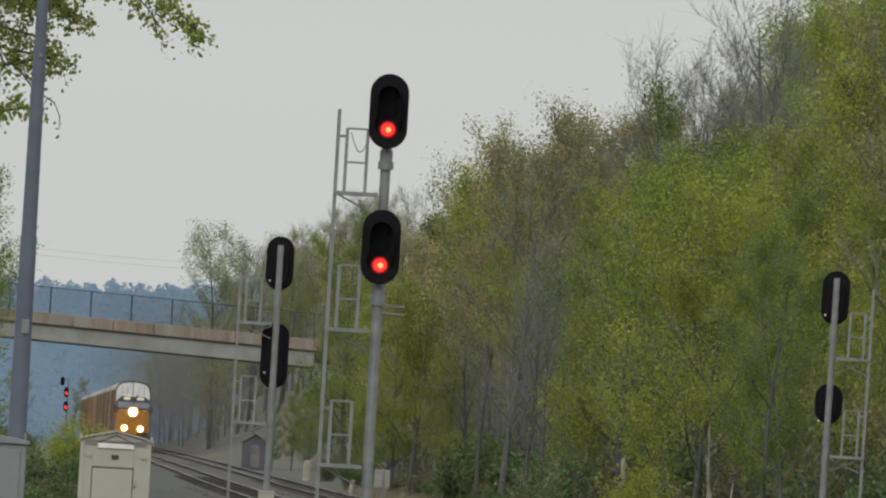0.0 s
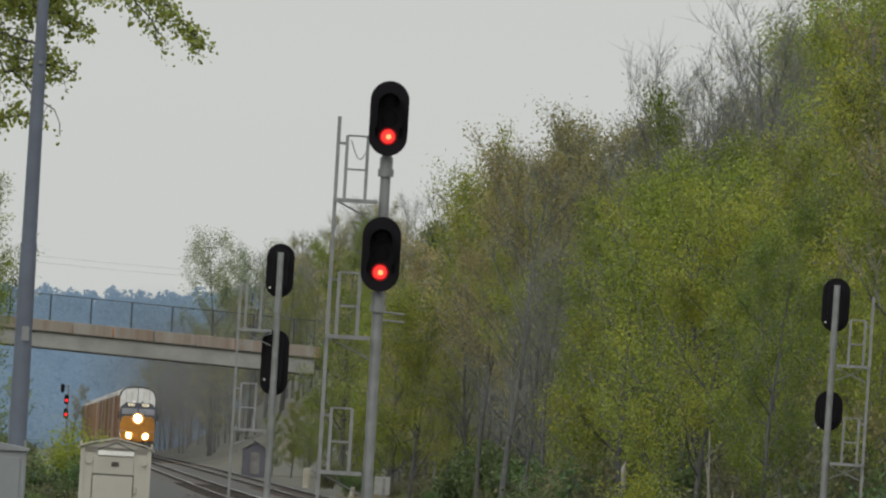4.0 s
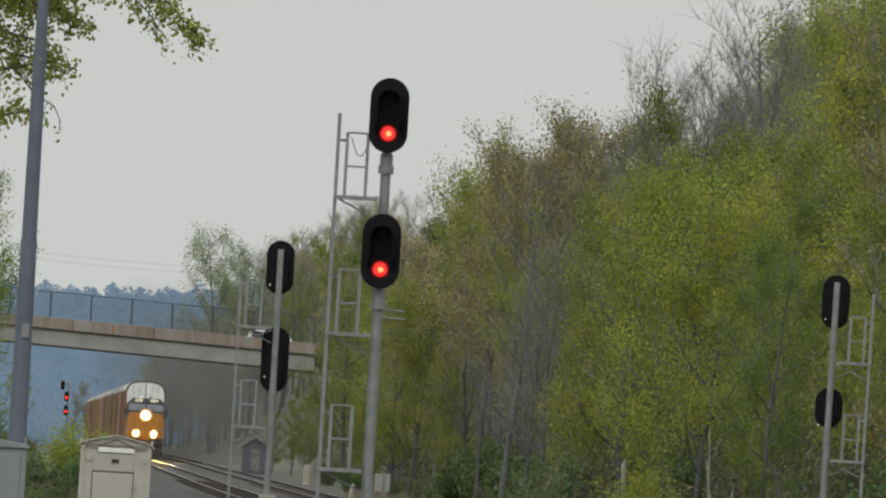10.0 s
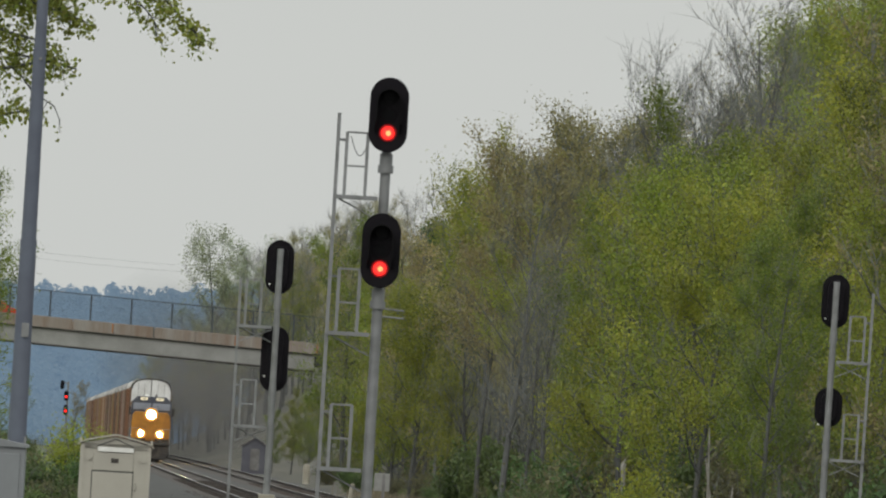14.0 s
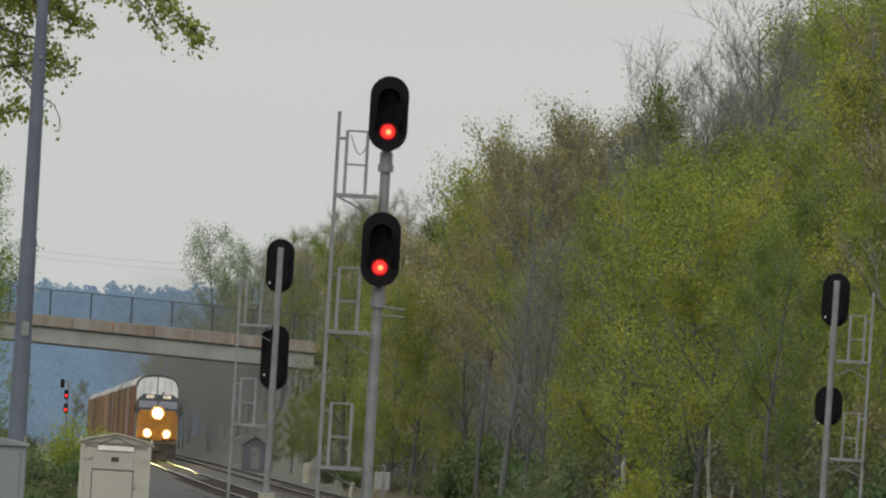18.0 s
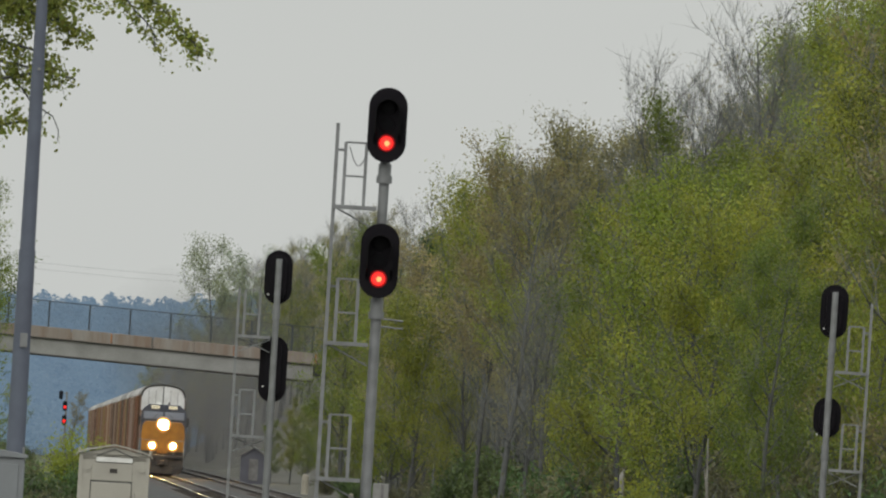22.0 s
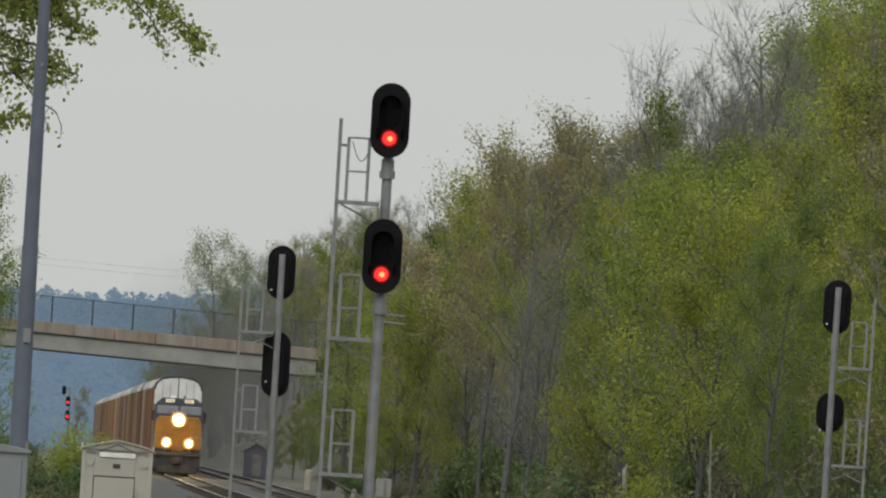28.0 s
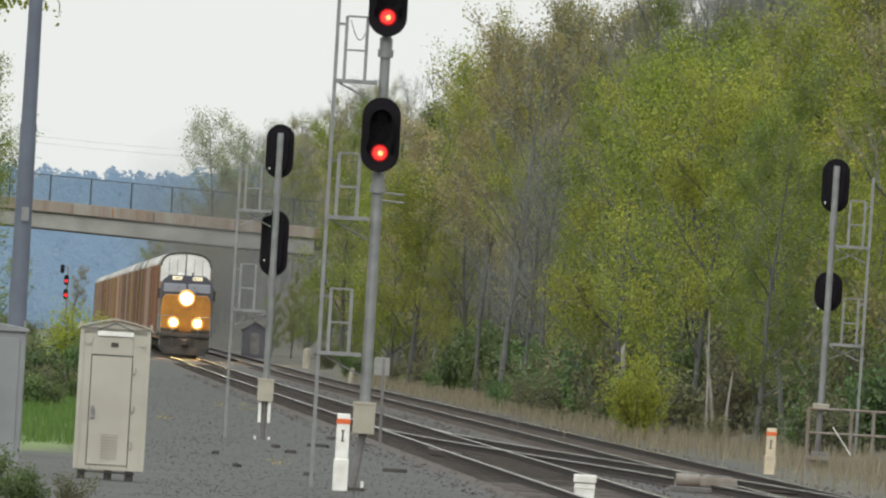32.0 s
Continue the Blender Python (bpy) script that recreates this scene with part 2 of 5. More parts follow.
HEADLIGHT = mat("lit_headlight", (1, 0.9, 0.7), 0.2, 0, None, 5, 50, 0, emit=(1.0, 0.66, 0.27), power=2200.0)
# rim that glows dim red in place of the lamp's halo
RED_HALO = mat("red_halo_rim", (0.2, 0.01, 0.01), 0.4, 0, None, 5, 50, 0, emit=(0.9, 0.008, 0.01), power=0.3)
# two ring materials that glow in place of the lamps' halo
HALO_INNER = mat("lamp_halo_inner", (0.9, 0.7, 0.4), 0.3, 0, None, 5, 50, 0, emit=(1.0, 0.55, 0.15), power=1.7)
HALO_OUTER = mat("lamp_halo_outer", (0.5, 0.3, 0.1), 0.4, 0, None, 5, 50, 0, emit=(1.0, 0.36, 0.05), power=0.62)
DITCH = mat("lit_ditch_light", (1, 0.9, 0.7), 0.2, 0, None, 5, 50, 0, emit=(1.0, 0.55, 0.17), power=550.0)
RACK_BROWN = mat("brown_rack_panel", (0.25, 0.135, 0.075), 0.75, 0, (0.17, 0.095, 0.055), 0.8, 18, 0.1, spread=0.35, stretch=(1, 1, 0.2))
RACK_DARK = mat("grimy_rack_panel", (0.09, 0.065, 0.05), 0.8, 0, (0.06, 0.045, 0.035), 0.8, 18, 0.1, spread=0.3, stretch=(1, 1, 0.2))
def rack_side_mat():
    """Side screens: every wagon its own weathered brown, tan, rust or ochre."""
    m = mat("rack_side_screen", (0.25, 0.135, 0.075), 0.75, 0, None, 0.8, 18, 0.1, stretch=(1, 1, 0.2))
    n, l = m.node_tree.nodes, m.node_tree.links
    b = n["Principled BSDF"]
    info, pick, mix = n.new("ShaderNodeObjectInfo"), n.new("ShaderNodeValToRGB"), n.new("ShaderNodeMix")
    tones = ((0.2, 0.095, 0.05), (0.075, 0.055, 0.042), (0.33, 0.25, 0.17), (0.12, 0.075, 0.05), (0.22, 0.16, 0.07), (0.26, 0.19, 0.155), (0.16, 0.07, 0.042), (0.1, 0.07, 0.052))
    pick.color_ramp.interpolation = "CONSTANT"
    for k, tone in enumerate(tones):
        e = pick.color_ramp.elements[k] if k < 2 else pick.color_ramp.elements.new(k / 8)
        e.position, e.color = k / 8, (*tone, 1)
    mix.data_type = "RGBA"
    mix.inputs[0].default_value = 0.85
    l.new(info.outputs["Random"], pick.inputs[0])
    l.new(b.inputs["Base Color"].links[0].from_socket, mix.inputs[6])
    l.new(pick.outputs[0], mix.inputs[7])
    l.new(mix.outputs[2], b.inputs["Base Color"])
    return m


RACK_SIDE = rack_side_mat()
RACK_WHITE = mat("white_rack_roof", (0.68, 0.68, 0.67), 0.5, 0.1, (0.55, 0.54, 0.52), 0.8, 15, 0.05, spread=0.08)
RACK_ROOF = mat("weathered_rack_roof", (0.46, 0.46, 0.45), 0.55, 0.1, (0.3, 0.29, 0.28), 0.8, 15, 0.05, spread=0.4)
RUBBER = mat("black_tyre", (0.015, 0.015, 0.015), 0.9)
CAR_WHITE = mat("white_car_paint", (0.75, 0.76, 0.77), 0.25, 0, (0.7, 0.71, 0.72), 1, 20, 0)
CAR_SILVER = mat("silver_car_paint", (0.62, 0.64, 0.64), 0.3, 0.2, (0.55, 0.57, 0.57), 1, 20, 0)
CAR_RED = mat("red_car_paint", (0.55, 0.05, 0.025), 0.25, 0, (0.48, 0.04, 0.02), 1, 20, 0)
CAR_GLASS = glass_mat("car_glass", (0.03, 0.035, 0.04))
SHED_WALL = mat("grey_shed_boards", (0.09, 0.09, 0.105), 0.85, 0, (0.07, 0.07, 0.085), 1, 15, 0.3)
SHED_ROOF = mat("grey_shed_roof", (0.17, 0.16, 0.15), 0.8, 0, (0.13, 0.12, 0.115), 1, 15, 0.3)


# ================= building helpers =================
def mesh_of(name, bm, material):
    me = bpy.data.meshes.new(name)
    bm.to_mesh(me)
    bm.free()
    me.materials.append(material)
    return me


def part(name, bm, material, parent=None, label="", smooth=False):
    if smooth:
        bmesh.ops.delete(bm, geom=[f for f in bm.faces if len(f.verts) > 4], context="FACES_ONLY")
    ob = new(name, mesh_of(name, bm, material))
    if smooth:
        ob.data.polygons.foreach_set("use_smooth", [len(p.vertices) == 4 for p in ob.data.polygons])
    ob.parent = parent
    return tagged(ob, label) if label else ob


def raw(name, verts, faces, material, parent=None, smooth=False):
    me = bpy.data.meshes.new(name)
    me.from_pydata(verts, [], faces)
    me.materials.append(material)
    ob = new(name, me)
    if smooth:
        me.polygons.foreach_set("use_smooth", [True] * len(me.polygons))
    ob.parent = parent
    return ob


def thing(name, m, label, category, group="", kind=""):
    ob = new(name)
    ob.empty_display_size = 0.2
    ob.matrix_basis = m
    return tagged(ob, label, category, group, kind)


def box(x0, x1, y0, y1, z0, z1, bevel=0.0, bm=None):
    bm = bm or bmesh.new()
    made = bmesh.ops.create_cube(bm, size=1)["verts"]
    for v in made:
        v.co = Vector(((x0 + x1) / 2 + v.co.x * (x1 - x0), (y0 + y1) / 2 + v.co.y * (y1 - y0), (z0 + z1) / 2 + v.co.z * (z1 - z0)))
    if bevel:
        edges = list({e for v in made for e in v.link_edges})
        bmesh.ops.bevel(bm, geom=edges, offset=bevel, segments=2, affect="EDGES", profile=0.6)
    return bm


def rod(a, b, r, r2=None, sides=10, bm=None):
    """A round bar from a to b."""
    bm = bm or bmesh.new()
    a, b = Vector(a), Vector(b)
    m = Matrix.Translation((a + b) / 2) @ (b - a).to_track_quat("Z", "Y").to_matrix().to_4x4()
    bmesh.ops.create_cone(bm, cap_ends=True, segments=sides, radius1=r, radius2=r if r2 is None else r2, depth=(b - a).length, matrix=m)
    return bm


def bar(a, b, w, h=None, bm=None):
    """A flat or square bar from a to b."""
    bm = bm or bmesh.new()
    a, b = Vector(a), Vector(b)
    h = h or w
    m = Matrix.Translation((a + b) / 2) @ (b - a).to_track_quat("Z", "Y").to_matrix().to_4x4() @ Matrix.Diagonal((w, h, (b - a).length, 1))
    bmesh.ops.create_cube(bm, size=1, matrix=m)
    return bm


def prism(outline, axis, lo, hi, bevel=0.0, bm=None):
    """An outline in two coordinates drawn out along the third."""
    bm = bm or bmesh.new()
    def at(p, d):
        return {"x": (d, p[0], p[1]), "y": (p[0], d, p[1]), "z": (p[0], p[1], d)}[axis]
    a = [bm.verts.new(at(p, lo)) for p in outline]
    b = [bm.verts.new(at(p, hi)) for p in outline]
    n = len(outline)
    bm.faces.new(a)
    bm.faces.new(b[::-1])
    for i in range(n):
        bm.faces.new((a[i], b[i], b[(i + 1) % n], a[(i + 1) % n]))
    bmesh.ops.recalc_face_normals(bm, faces=bm.faces)
    if bevel:
        bmesh.ops.bevel(bm, geom=list(bm.edges), offset=bevel, segments=2, affect="EDGES", profile=0.6)
    return bm


def oval(w, h, n=14):
    """An upright oval: two half circles joined by straight sides."""
    r = w / 2
    pts = [(r * math.cos(a), h / 2 - r + r * math.sin(a)) for a in np.linspace(0, math.pi, n)]
    return pts + [(-x, -z) for x, z in pts]


# ================= the lie of the land =================
def track_x(y):
    """The middle of the near track, which runs straight and bends far away."""
    return -0.95 - 0.103 * (y - 100) + (max(0, y - 690) ** 2) / 8000


def rail_z(y):
    return 0.17 + 0.0022 * max(0, min(y, 300) - 180) + 0.0006 * max(0, y - 300)


def soft_step(a, b, x):
    t = min(1, max(0, (x - a) / (b - a)))
    return t * t * (3 - 2 * t)


def land(x, y):
    """Height of the ground."""
    u = x - track_x(min(y, 700))
    z = rail_z(min(y, 600)) - 0.17
    hill = 16 * soft_step(6, 50, u) * soft_step(40, 100, y) * (1 - 0.75 * soft_step(252, 268, y)) + 16 * soft_step(5, 34, u) * soft_step(296, 330, y) * soft_step(560, 460, y)
    bank = 5 * soft_step(-22, -60, u) * soft_step(90, 160, y)
    far = 24 * soft_step(600, 770, y) + 5 * soft_step(600, 760, y) * noise.noise((x * 0.012, y * 0.008, 0))
    rough = 0.12 * noise.noise((x * 0.25, y * 0.12, 3)) * soft_step(6, 12, abs(u - 2)) * soft_step(30, 60, y)
    return z + hill + bank + far + rough


# ================= ground =================
def graded(lo, hi, near_lo, near_hi, step, growth=1.25):
    mid = list(np.arange(near_lo, near_hi + step, step))
    out, s, v = [], step, near_hi
    while v < hi:
        s *= growth
        v += s
        out.append(min(v, hi))
    low, s, v = [], step, near_lo
    while v > lo:
        s *= growth
        v -= s
        low.append(max(v, lo))
    return low[::-1] + mid + out


def build_ground():
    xs, ys = graded(-2600, 2600, -44, 50, 2.0), graded(-60, 1300, -4, 340, 3.0, 1.12)
    verts = [(x, CHAIN * y, land(x, y)) for y in ys for x in xs]
    n = len(xs)
    faces = [(j * n + i, j * n + i + 1, (j + 1) * n + i + 1, (j + 1) * n + i) for j in range(len(ys) - 1) for i in range(n - 1)]
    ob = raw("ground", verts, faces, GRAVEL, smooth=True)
    shares = {"verge": [], "woodland": [], "haze_blue": []}
    for x, y in ((v[0], v[1] / CHAIN) for v in verts):
        u = x - track_x(min(y, 700))
        shares["verge"].append(soft_step(-6.2, -9.2, u) * soft_step(64, 76, y))
        shares["woodland"].append(soft_step(5.4, 6.6, u) * soft_step(40, 60, y))
        shares["haze_blue"].append(soft_step(560, 700, y))
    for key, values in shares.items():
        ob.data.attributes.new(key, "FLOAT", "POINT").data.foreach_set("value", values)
    tagged(ob, "grey gravel yard with grass verge and leaf-strewn hillside", "ground", kind="structure")


build_ground()


# ================= tracks =================
HALF_GAUGE = 0.7535


def sweep(name, path, outline, material, parent=None):
    """An outline (sideways, up) carried along a level path of points."""
    verts, faces, n = [], [], len(outline)
    for i, p in enumerate(path):
        a, b = path[max(0, i - 1)], path[min(len(path) - 1, i + 1)]
        d = (Vector(b) - Vector(a)).normalized()
        side = Vector((d.y, -d.x, 0)).normalized()
        for o in outline:
            q = Vector(p) + side * o[0]
            verts.append((q.x, q.y, q.z + o[1]))
    for i in range(len(path) - 1):
        for k in range(n):
            faces.append((i * n + k, i * n + (k + 1) % n, (i + 1) * n + (k + 1) % n, (i + 1) * n + k))
    faces += [tuple(range(n))[::-1], tuple(range(len(verts) - n, len(verts)))]
    return raw(name, verts, faces, material, parent)


RAIL_FORM = [(-0.07, -0.17), (0.07, -0.17), (0.07, -0.155), (0.012, -0.135), (0.012, -0.045), (0.037, -0.035), (0.037, -0.004),
             (-0.037, -0.004), (-0.037, -0.035), (-0.012, -0.045), (-0.012, -0.135), (-0.07, -0.155)]


def rails(track, centre):
    for side in (-HALF_GAUGE, HALF_GAUGE):
        path = []
        for i, c in enumerate(centre):
            a, b = centre[max(0, i - 1)], centre[min(len(centre) - 1, i + 1)]
            d = (Vector(b) - Vector(a)).normalized()
            path.append((c[0] + d.y * side, c[1] - d.x * side, c[2]))
        rail = sweep("rail", path, RAIL_FORM, RAIL_SIDE, track)
        top = sweep("running_surface", path, [(-0.0372, -0.009), (0.0372, -0.009), (0.0345, -0.005), (0.028, -0.0005), (0.014, 0.0015), (0, 0.002), (-0.014, 0.0015), (-0.028, -0.0005), (-0.0345, -0.005)], RAIL_TOP, rail)
        top.data.polygons.foreach_set("use_smooth", [True] * len(top.data.polygons))


def build_track(name, shift, y0, y1, label):
    track = thing(name, pose(0, 0, 0), label, "railway track", "railway tracks", "structure")
    ys = list(np.arange(y0, 120, 3.0)) + list(np.arange(120, y1, 8.0))
    centre = [(track_x(y) + shift, CHAIN * y, rail_z(y)) for y in ys]
    rails(track, centre)
    bed = []
    for c in centre:
        bed.append((c[0], c[1], c[2] - 0.17))
    ob = sweep("ballast_bed", bed, [(-2.3, -0.16), (2.3, -0.16), (1.6, 0.015), (0.6, 0.02), (-0.6, 0.02), (-1.6, 0.015)], BALLAST, track)
    tie = None
    loose, faces = [], []
    y, k = 56.0, 0
    while y < 210:
        m = site(track_x(y) + shift, y, rail_z(y) - 0.17, 0, 0, 0.94) @ pose(random.uniform(-0.04, 0.04), 0, random.uniform(-0.012, 0.008), 0, 0, random.uniform(-0.6, 0.6))
        if k < 140:
            if tie is None:
                tie = part("tie", box(-1.3, 1.3, -0.115, 0.115, -0.1, 0.03, 0.012), TIE, track)
                tie.matrix_basis = m
                data = tie.data
            else:
                t2 = new("tie", data)
                t2.parent, t2.matrix_basis = track, m
        else:
            o = len(loose)
            for cx, cy, cz in ((-1.3, -0.115, -0.1), (1.3, -0.115, -0.1), (1.3, 0.115, -0.1), (-1.3, 0.115, -0.1), (-1.3, -0.115, 0.03), (1.3, -0.115, 0.03), (1.3, 0.115, 0.03), (-1.3, 0.115, 0.03)):
                loose.append(tuple(m @ Vector((cx, cy, cz))))
            faces += [tuple(o + i for i in f) for f in ((4, 5, 6, 7), (0, 1, 5, 4), (2, 3, 7, 6), (0, 4, 7, 3), (1, 2, 6, 5))]
        y += 0.52 / CHAIN
        k += 1
    tagged(raw("ties_beyond", loose, faces, TIE, track), kind="stuff")
    return track


build_track("track_near", 0.0, 18, 760, "near railway track with worn rails on grey ballast")
build_track("track_far", 3.96, 18, 760, "far railway track with worn rails on grey ballast")


def build_crossover():
    """Turnout rails leading from the near track over to the far one."""
    x = thing("crossover", pose(0, 0, 0), "crossover rails linking both tracks beside a switch machine", "railway track", "railway tracks", "structure")
    centre = []
    for y in np.linspace(97, 60, 16):
        s = soft_step(97, 60, y)
        centre.append((track_x(y) + 3.96 * s, CHAIN * y, 0.176))
    rails(x, centre)
    part("frog", prism([(0.02, 525), (0.12, 500), (0.75, 489), (0.85, 489), (0.4, 500), (0.1, 525)], "z", 0.05, 0.15), RAIL_SIDE, x, "worn steel frog casting")


build_crossover()

# ballast stones lying loose near the tracks
def stones(name, count, spots, size, material, label):
    verts, faces = [], []
    for _ in range(count):
        x, y = spots()
        z = land(x, y)
        r = random.uniform(*size)
        o = len(verts)
        for dx, dy, dz in ((1, 0, 0.2), (0, 1, 0.3), (-1, 0, 0.1), (0, -1, 0.2), (0, 0, 0.9), (0, 0, -0.6)):
            verts.append((x + r * (dx + random.uniform(-0.3, 0.3)), CHAIN * y + r * (dy + random.uniform(-0.3, 0.3)), z + r * (dz + random.uniform(-0.2, 0.2))))
        faces += [(o + a, o + b, o + c) for a, b, c in ((0, 1, 4), (1, 2, 4), (2, 3, 4), (3, 0, 4), (1, 0, 5), (2, 1, 5), (3, 2, 5), (0, 3, 5))]
    return tagged(raw(name, verts, faces, material), label, "gravel", kind="stuff")


def gravel_spot():
    y = 55 + 110 * random.random() ** 1.6
    return track_x(y) + random.uniform(-8.5, -1.5), y


STONE = mat("loose_stone", (0.06, 0.061, 0.058), 0.95, 0, (0.046, 0.046, 0.044), 2, 20, 0.3, island=0.15)
BALLAST_STONE = mat("loose_ballast", (0.075, 0.064, 0.057), 0.95, 0, (0.045, 0.038, 0.034), 2, 20, 0.3, island=0.3)
stones("loose_gravel", 7000, gravel_spot, (0.008, 0.021), STONE, "loose grey crushed stones beside the track")
stones("ballast_stones", 7000, lambda: (lambda y: (track_x(y) + random.uniform(-2.2, 6.2), y))(55 + 120 * random.random() ** 1.5), (0.02, 0.045), BALLAST_STONE, "dark crushed ballast stones between the rails")


# ================= bridge =================
BRIDGE_AT = site(0, 272.2, 0.47) @ Matrix.Scale(0.853, 4)


def build_bridge():
    """Road bridge over both tracks; its deck falls gently to one side."""
    y0, y1, xl, xr = -7.0, 7.0, -47.0, -9.8
    grade = -0.0405
    def z(x, base):
        return base + grade * (x + 32.7)
    b = thing("road_bridge", BRIDGE_AT, "concrete road bridge with rust-stained parapet and mesh fence", "bridge", kind="structure")
    def slab(name, ya, yb, lo, hi, material, xa=xl, xb=xr, label=""):
        bm = bmesh.new()
        vs = [bm.verts.new((x, y, z(x, h))) for x in (xa, xb) for y in (ya, yb) for h in (lo, hi)]
        for f in ((0, 1, 3, 2), (4, 6, 7, 5), (0, 4, 5, 1), (2, 3, 7, 6), (1, 5, 7, 3), (0, 2, 6, 4)):
            bm.faces.new([vs[i] for i in f])
        bmesh.ops.recalc_face_normals(bm, faces=bm.faces)
        bmesh.ops.bevel(bm, geom=list(bm.edges), offset=0.03, segments=1, affect="EDGES")
        return part(name, bm, material, b, label)
    slab("deck", y0 + 0.3, 0.0, 9.4, 10.0, ASPHALT, -130, 40)
    # raised so its cars show high enough above the parapet from the camera
    slab("raised_far_deck", 0.01, y1 - 0.3, 9.4, 10.5, ASPHALT, -130, 40)
    for yy in (-6.65, -3.3, 0.0, 3.3, 6.6):
        slab("girder", yy - 0.28, yy + 0.28, 9.0, 10.3 if yy < -6 else 9.38, CONCRETE)
        # the front flange alone is black, a dark line along the bottom edge
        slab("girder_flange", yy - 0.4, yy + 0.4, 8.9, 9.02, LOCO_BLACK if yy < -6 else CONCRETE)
    x, k = -32.66 - 5 * 3.3, -5
    while x < -6:
        w = 3.3
        slab("parapet_panel", y0 - 0.12, y0 + 0.25, 10.33, 11.24, RUST_CONC, x + 0.03, x + w - 0.03)
        slab("joint_stain", y0 - 0.13, y0 - 0.11, 10.4, 11.2, RUST if (k + 1) % 5 in (0, 2) else RUST_CONC if (k + 1) % 5 in (1, 4) else CAB_DARK, x + w - 0.13, x + w - 0.02)
        slab("rear_parapet_panel", y1 - 0.25, y1 + 0.12, 9.9, 11.1, RUST_CONC, x + 0.03, x + w - 0.03)
        x += w
        k += 1
    # black strip drawn along the parapet's lower edge
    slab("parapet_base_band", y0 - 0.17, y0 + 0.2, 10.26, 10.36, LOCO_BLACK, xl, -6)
    for px in np.arange(-31.25 - 4 * 3.27, -6, 3.27):
        part("fence_post", rod((px, y0 + 0.05, z(px, 11.2)), (px, y0 + 0.05, z(px, 13.3)), 0.075, sides=6), FENCE, b)
    part("fence_top_rail", bar((xl, y0 + 0.05, z(xl, 13.3)), (-6, y0 + 0.05, z(-6, 13.3)), 0.07), FENCE, b)
    verts, faces = [], []
    for s in (-1, 1):
        for x in np.arange(xl - 2, -4, 0.15):
            xa, xb = x, x + s * 2.0
            o = len(verts)
            for xx, h in ((xa, 11.2), (xb, 13.28)):
                xx = min(max(xx, xl), -6)
                verts += [(xx - 0.006, y0 + 0.05, z(xx, h)), (xx + 0.006, y0 + 0.05, z(xx, h))]
            faces.append((o, o + 1, o + 3, o + 2))
    tagged(raw("chain_link", verts, faces, FENCE, b), kind="stuff")
    for xa, xb in ((-9.8, -3.0), (-50.0, -42.0)):
        part("abutment", box(xa, xb, y0 - 0.2, y1 + 0.2, 0.0, z(xb, 8.88), 0.05), CONCRETE, b)


build_bridge()


# ================= signals =================
def signal_head(parent, x, y, z, facing, lit, tall=1.16):
    """An oval black backing with one long hood over its lamps. facing -1: the lamps look towards lower y."""
    head = part("signal_head", prism(oval(0.6, tall), "y", -0.03, 0.03, 0.008), BLACK, parent, "oval black signal backing")
    head.matrix_basis = pose(x, y, z)
    part("lamp_housing", prism(oval(0.34, tall - 0.24), "y", 0.03 if facing < 0 else -0.2, 0.2 if facing < 0 else -0.03, 0.01), BLACK, head)
    bm = bmesh.new()
    outline = [(0.19 * math.cos(a), 0.2 + 0.2 * math.sin(a)) for a in np.linspace(0, math.pi, 14)]
    outer = [(0.2, -0.3)] + outline + [(-0.2, -0.3)]
    inner = [(0.18 if p[0] > 0 else -0.18, p[1]) if p[1] < 0 else (p[0] * 0.93, 0.2 + (p[1] - 0.2) * 0.93) for p in outer]
    far = facing * 0.38
    for ring, depth in ((outer, facing * 0.03), (outer, far), (inner, far), (inner, facing * 0.03)):
        for p in ring:
            drop = 0.16 if (depth == far and p[1] < 0) else 0
            bm.verts.new((p[0], depth, p[1] + drop))
    bm.verts.ensure_lookup_table()
    n = len(outer)
    for r in range(3):
        for i in range(n - 1):
            bm.faces.new([bm.verts[r * n + i], bm.verts[r * n + i + 1], bm.verts[(r + 1) * n + i + 1], bm.verts[(r + 1) * n + i]])
    bmesh.ops.recalc_face_normals(bm, faces=bm.faces)
    part("hood", bm, BLACK_IN, head, "long black lamp hood")
    for k, dz in enumerate((0.28, 0.0, -0.28)):
        glow = lit and k == 2
        a, b = facing * 0.03, facing * (0.085 if glow else 0.06)
        part("lens", rod((0, a, dz), (0, b, dz), 0.104 if glow else 0.105, 0.088, 20), RED_LENS if glow else DARK_LENS, head, "lit red lens" if glow else "", smooth=False)
        if glow:
            part("lamp_core", rod((0.01, b, dz - 0.005), (0.01, b + facing * 0.012, dz - 0.005), 0.042, 0.025, 14), RED_CORE, head)
        # round a lit lens the ring glows as its halo
        part("lens_ring", rod((0, facing * 0.03, dz), (0, facing * 0.05, dz), 0.132 if glow else 0.128, 0.118, 20), RED_HALO if glow else BLACK, head)
    for dx, dz in ((-0.2, -0.38),):
        part("bolt", rod((dx, -facing * 0.03, dz), (dx, -facing * 0.06, dz), 0.022, sides=8), WHITE, head)
    part("mounting_bracket", box(-0.06, 0.06, 0.03 if facing < 0 else -0.2, 0.2 if facing < 0 else -0.03, -0.12, 0.0), STEEL, head)


